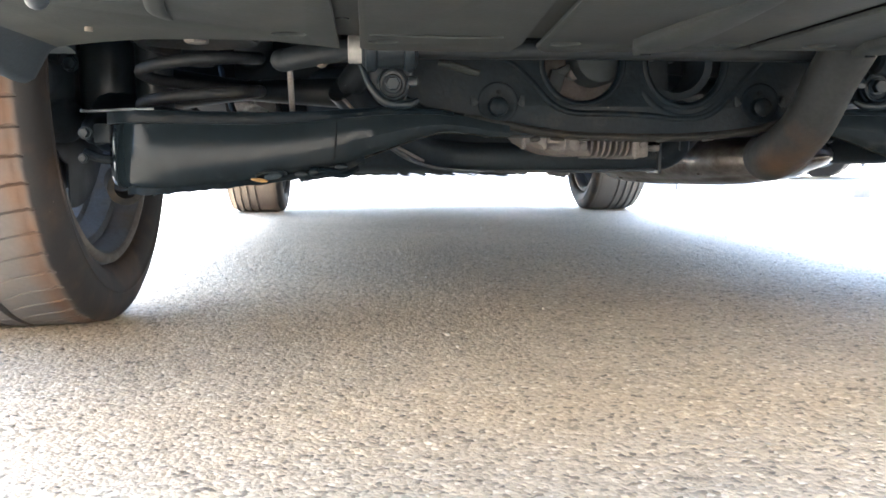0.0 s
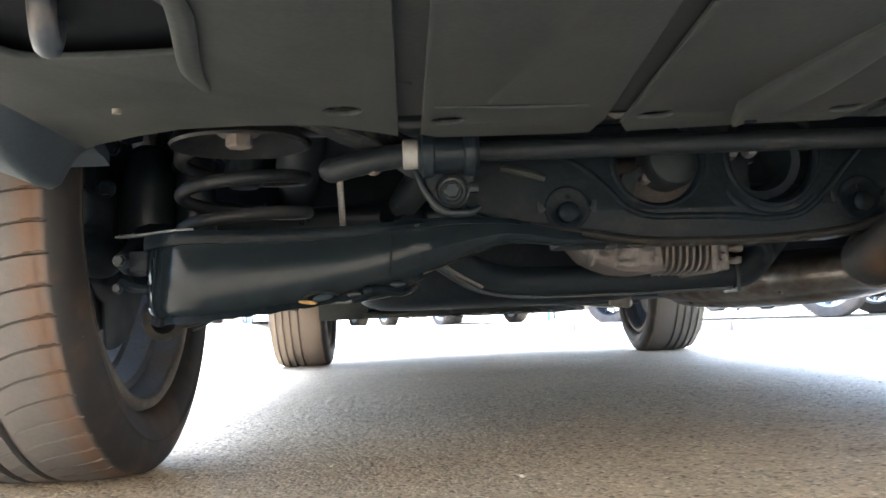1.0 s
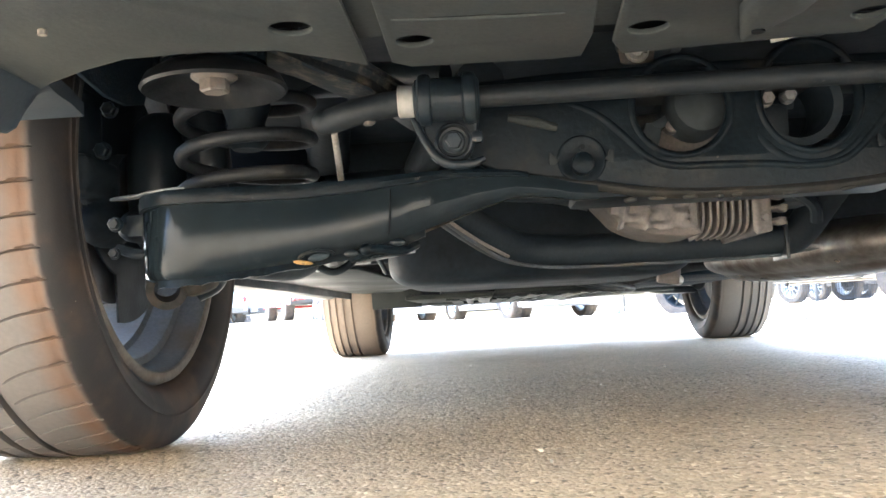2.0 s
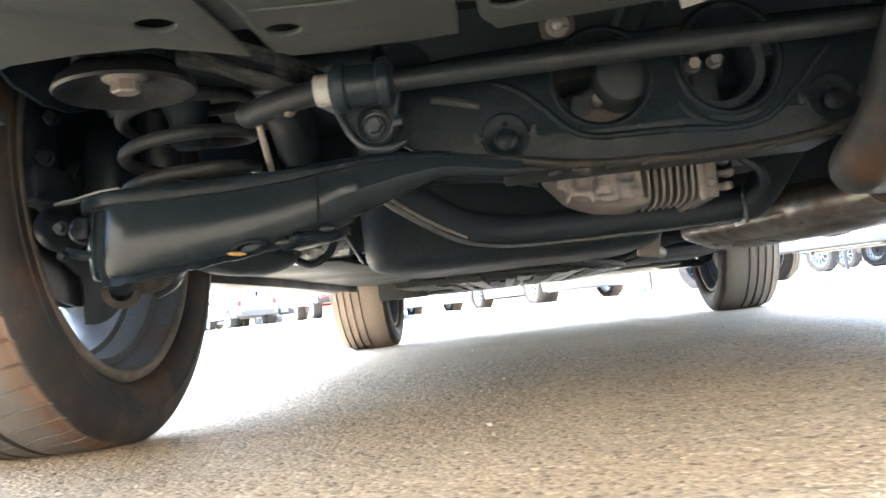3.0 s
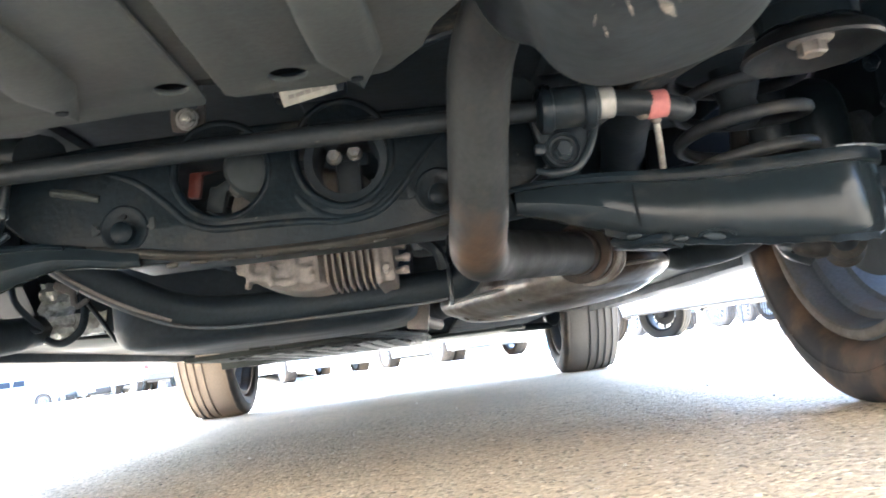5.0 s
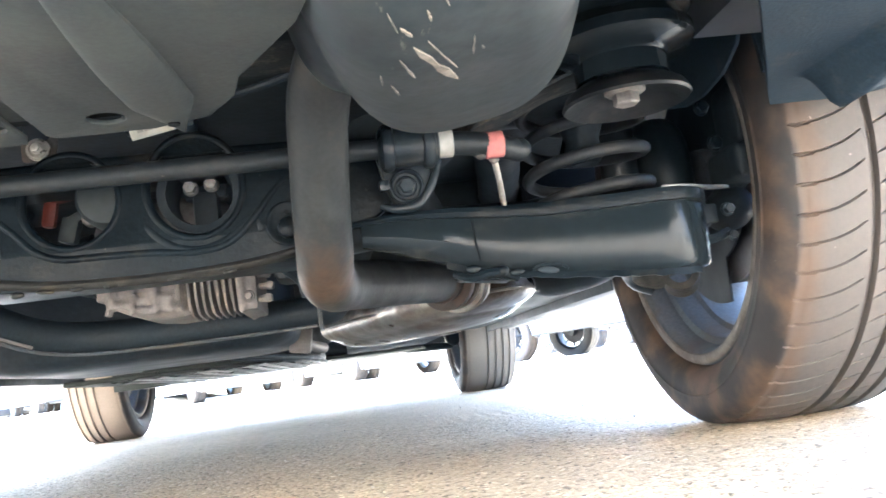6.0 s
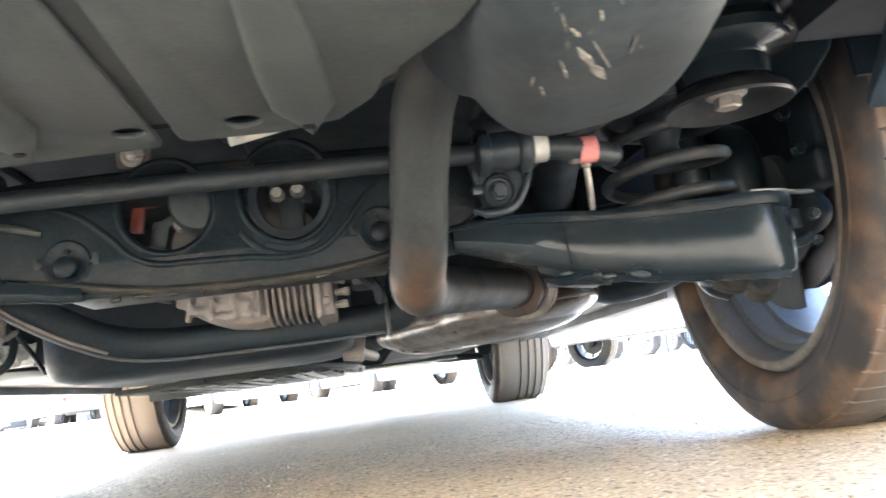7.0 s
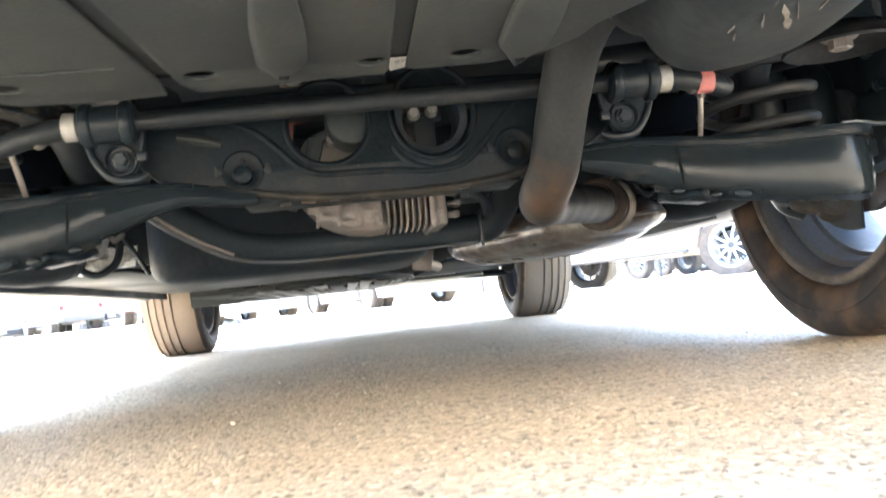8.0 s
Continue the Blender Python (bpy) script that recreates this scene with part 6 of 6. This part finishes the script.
def small_wheel(car, x, y, r, tyre_mat_, rim_mat):
    s = 1 if x > 0 else -1
    w = part("wheel", lathe([(0.03, -0.09), (0.06, -0.08), (0.06, 0.06), (0.03, 0.07)], 16), RIM_METAL, car)
    w.location, w.rotation_euler = (x, y, r - 0.004), (0, 0, 0 if s > 0 else math.pi)
    t = lathe([(r * 0.68, -0.10), (r * 0.86, -0.118), (r * 0.96, -0.112), (r, -0.095), (r, -0.045), (r - 0.007, -0.043), (r - 0.007, -0.035), (r, -0.033), (r, 0.033), (r - 0.007, 0.035), (r - 0.007, 0.043), (r, 0.045), (r, 0.095), (r * 0.96, 0.112), (r * 0.86, 0.118), (r * 0.68, 0.10)], 56, loop=True)
    part("tyre", t, tyre_mat_, w)
    part("rim", lathe([(r * 0.70, -0.10), (r * 0.64, -0.07), (r * 0.62, 0.06), (r * 0.67, 0.095), (r * 0.70, 0.10), (r * 0.66, 0.102), (r * 0.60, 0.07), (r * 0.60, -0.07)], 40, loop=True), rim_mat, w)
    for k in range(10):
        a = 2 * math.pi * k / 10
        part("spoke", tube([(0.065, 0.04 * math.cos(a), 0.04 * math.sin(a)), (0.085, 0.4 * r * math.cos(a + 0.05), 0.4 * r * math.sin(a + 0.05)), (0.075, 0.64 * r * math.cos(a), 0.64 * r * math.sin(a))], [0.018, 0.013, 0.018], 6, 2, flat=0.7, up=(1, 0, 0)), rim_mat, w)
    part("brake_disc", lathe([(0.05, 0.0), (r * 0.45, 0.0), (r * 0.45, 0.02), (0.05, 0.02)], 24), TRIM, w)


def parked_car(name, label, category, at, turn, paint, dims, r=0.345, pickup=False, step=False):
    """A whole parked car; at: the middle of its rear axle on the ground, turn: degrees to the left of +y."""
    length, width, height, wb, rear, belly, bonnet = dims
    car = thing(name, label, category, group="cars parked across the lot")
    part("body", hull(length, width, height, wb, rear, belly, bonnet, arch=r + 0.05, axle=r, pickup=pickup, inner=0.55), paint, car)
    part("underbody", block((width * 0.62, length * 0.86, 0.10), (0, rear + length / 2, belly + 0.10), 0.03), TRIM, car)
    part("rear_bumper", rings([[(x, rear + 0.16 * (abs(x) / (width / 2)) ** 3 + a, z) for a, z in ((0.06, belly - 0.02), (-0.05, belly + 0.02), (-0.08, belly + 0.20), (0.02, belly + 0.24), (0.08, belly + 0.10))] for x in np.linspace(-width * 0.47, width * 0.47, 15)]), paint if not pickup else STEP_METAL, car)
    part("front_bumper", rings([[(x, rear + length - 0.22 * (abs(x) / (width / 2)) ** 3 - a, z) for a, z in ((0.06, belly - 0.02), (-0.04, belly + 0.02), (-0.06, belly + 0.22), (0.02, belly + 0.26), (0.08, belly + 0.10))] for x in np.linspace(-width * 0.47, width * 0.47, 15)]), TRIM, car)
    for s in (-1, 1):
        part("tail_lamp", block((0.16, 0.05, 0.22), (s * width * 0.40, rear + 0.02, bonnet - 0.14), 0.02), LAMP_RED, car)
        part("head_lamp", block((0.30, 0.10, 0.11), (s * width * 0.36, rear + length - 0.16, bonnet - 0.30), 0.03), LAMP_CLEAR, car)
        part("mirror", blob((s * (width / 2 + 0.07), wb * 0.72, bonnet + 0.06), (0.09, 0.06, 0.07), (0, 0, 0), 3, 16, 8), paint, car)
        y0, y1 = (rear + length * 0.47, rear + length * 0.66) if pickup else (rear + length * 0.17, rear + length * 0.62)
        n = 2 if pickup else 3
        for k in range(n):
            a, b = y0 + (y1 - y0) * k / n + 0.03, y0 + (y1 - y0) * (k + 1) / n - 0.03
            z0, z1 = bonnet + 0.06, height - 0.12
            xw = lambda z: width / 2 - 0.04 - (0.30 * (z - bonnet) + 0.012) + 0.012
            g = bmesh.new()
            q = [(s * xw(z0), a, z0), (s * xw(z0), b, z0), (s * xw(z1), b - 0.06, z1), (s * xw(z1), a + 0.04, z1)]
            vs = [g.verts.new(c) for c in q] + [g.verts.new((c[0] - s * 0.02, c[1], c[2])) for c in q]
            for f in ((0, 1, 2, 3), (7, 6, 5, 4), (0, 4, 5, 1), (1, 5, 6, 2), (2, 6, 7, 3), (3, 7, 4, 0)):
                g.faces.new([vs[i] for i in f])
            part("window", finish(g, False), GLASS_DARK, car)
        if step:
            part("side_step", joined(tube([(s * (width / 2 - 0.02), r + 0.16, belly - 0.01), (s * (width / 2 + 0.05), r + 0.28, belly + 0.0), (s * (width / 2 + 0.05), wb - r - 0.28, belly + 0.0), (s * (width / 2 - 0.02), wb - r - 0.16, belly - 0.01)], 0.050, 12, 5, flat=0.6)), STEP_METAL, car, "brushed metal side step")
    for x in (-1, 1):
        for y in (0, wb):
            # Dark far tyres and front rims paint the shade under the stepped SUV.
            small_wheel(car, x * (width / 2 - 0.14), y, r, TRIM if step and x > 0 else TYRE_ROAD, RUBBER if step and y > 0 else SPOKE_METAL)
    car.matrix_world = pose(at[0], at[1], float(rise(*at)) - 0.002, 0, 0, turn)
    return car


SUV = (4.75, 1.88, 1.80, 2.70, -1.0, 0.36, 1.08)
HATCH = (4.20, 1.76, 1.50, 2.55, -0.78, 0.22, 0.96)
TRUCK = (5.20, 1.84, 1.80, 3.05, -1.2, 0.42, 1.10)
parked_car("white_suv", "white SUV with brushed side step, parked beyond the kerb", "car", (4.766, 8.406), 45.0, WHITE_PAINT, SUV, 0.36, step=True)
parked_car("silver_car", "silver hatchback with dusty tan tyres, parked in a row", "car", (0.99, 14.5), 24, SILVER_PAINT, HATCH, 0.33)
parked_car("silver_car", "white hatchback with dusty tyres, parked in a row", "car", (-2.0, 16.0), 24, WHITE_PAINT, HATCH, 0.33)
parked_car("red_suv", "dark red SUV parked across the lot", "car", (-5.11, 22.30), 202, RED_PAINT, SUV, 0.36)
parked_car("white_suv", "pale SUV with a dark grille parked beside a red one", "car", (-11.75, 37.2), 228, SHADED_WHITE, SUV, 0.36)
parked_car("white_pickup", "pale pickup truck parked far across the lot", "truck", (-11.0, 34.2), 35, SHADED_WHITE, TRUCK, 0.38, pickup=True)
parked_car("pale_suv", "pale SUV with a dark bumper parked far across the lot", "car", (-15.95, 40.64), 210, SHADED_WHITE, SUV, 0.36)
parked_car("hatchback", "white hatchback in a shaded grey, standing side-on far across the lot", "car", (-19.85, 38.8), -88, SHADED_WHITE, HATCH, 0.33)
# Dark paint on these two also stands in for shade behind the fence.
parked_car("blue_pickup", "dark blue pickup truck parked behind the fence", "truck", (7.35, 18.4), 24, BLUE_PAINT, TRUCK, 0.38, pickup=True)
parked_car("black_suv", "SUV parked behind the fence, black for the shade there", "car", (10.4, 19.6), 24, BLACK_PAINT, SUV, 0.36)

for _x, _y, _paint, _label in ((-25.6, 54.5, SHADED_WHITE, "white hatchback in a shaded grey in a far row, facing the lane"), (-23.5, 54.3, SILVER_PAINT, "silver hatchback in a far row, facing the lane"), (-21.3, 54.6, SHADED_WHITE, "white hatchback in a shaded grey in a far row, facing the lane"), (-19.1, 54.2, SHADED_WHITE, "white hatchback in a shaded grey in a far row, facing the lane"), (-16.9, 54.4, BLACK_PAINT, "black hatchback in a far row, facing the lane"), (-29.9, 54.4, SHADED_WHITE, "white hatchback in a shaded grey in a far row, facing the lane")):
    parked_car("hatchback", _label, "car", (_x, _y + 2.6), 202, _paint, HATCH, 0.33)


def build_kerb():
    """A low kerb of separate concrete blocks, painted white and bare in turn."""
    kerb = thing("kerb", "low kerb of white and bare concrete blocks", "kerb", kind="structure")
    # distances along the kerb from its near end, at which bare and white blocks change
    a, d = Vector((2.62, 3.53, 0)), Vector((-0.3754, 0.9269, 0))
    turn = math.degrees(math.atan2(d.y, d.x))
    cuts = [0.0, 0.88, 1.52, 2.34, 3.56, 4.68, 5.80, 6.98, 8.45, 9.85, 11.3, 12.7, 14.2, 15.7]
    for k, (u, v) in enumerate(zip(cuts, cuts[1:])):
        c = a + d * ((u + v) / 2)
        ob = part("kerb_block", block((v - u - 0.015, 0.15, 0.20), (0, 0, 0), 0.02), KERB_WHITE if k % 2 else KERB_GREY, kerb)
        ob.matrix_basis = pose(c.x, c.y, float(rise(c.x, c.y)) - 0.028, 0, 0, turn)


build_kerb()


def build_fence():
    """Welded mesh fence behind the parked cars."""
    fence = thing("mesh_fence", "galvanised welded mesh fence along the car park", "fence")
    y = 17.2
    bm = bmesh.new()
    def bar(x0, z0, x1, z1, r):
        b = tube([(x0, y, z0), ((x0 + x1) / 2, y, (z0 + z1) / 2), (x1, y, z1)], r, 4, 1)
        me = bpy.data.meshes.new("bar")
        b.to_mesh(me)
        b.free()
        bm.from_mesh(me)
        bpy.data.meshes.remove(me)
    z0 = float(rise(5.0, y))
    for k in range(240):
        bar(0.8 + 0.05 * k, z0 + 0.04, 0.8 + 0.05 * k, z0 + 1.75, 0.007)
    for k in range(9):
        bar(0.8, z0 + 0.06 + 0.2 * k, 12.8, z0 + 0.06 + 0.2 * k, 0.005)
    tagged(part("wire_mesh", bm, WIRE, fence), kind="stuff")
    for k in range(7):
        part("fence_post", block((0.05, 0.05, 1.85), (0.8 + 2.0 * k, y + 0.03, z0 + 0.92), 0.006), WIRE, fence)


build_fence()
_post = thing("blue_post", "pale blue painted steel post standing in the lot", "post", (2.30, 14.9, float(rise(2.30, 14.9))))
part("post", block((0.07, 0.07, 1.1), (0, 0, 0.55), 0.01), BLUE_POST, _post)
part("base_plate", block((0.16, 0.16, 0.012), (0, 0, 0.006), 0.003), BLUE_POST, _post)
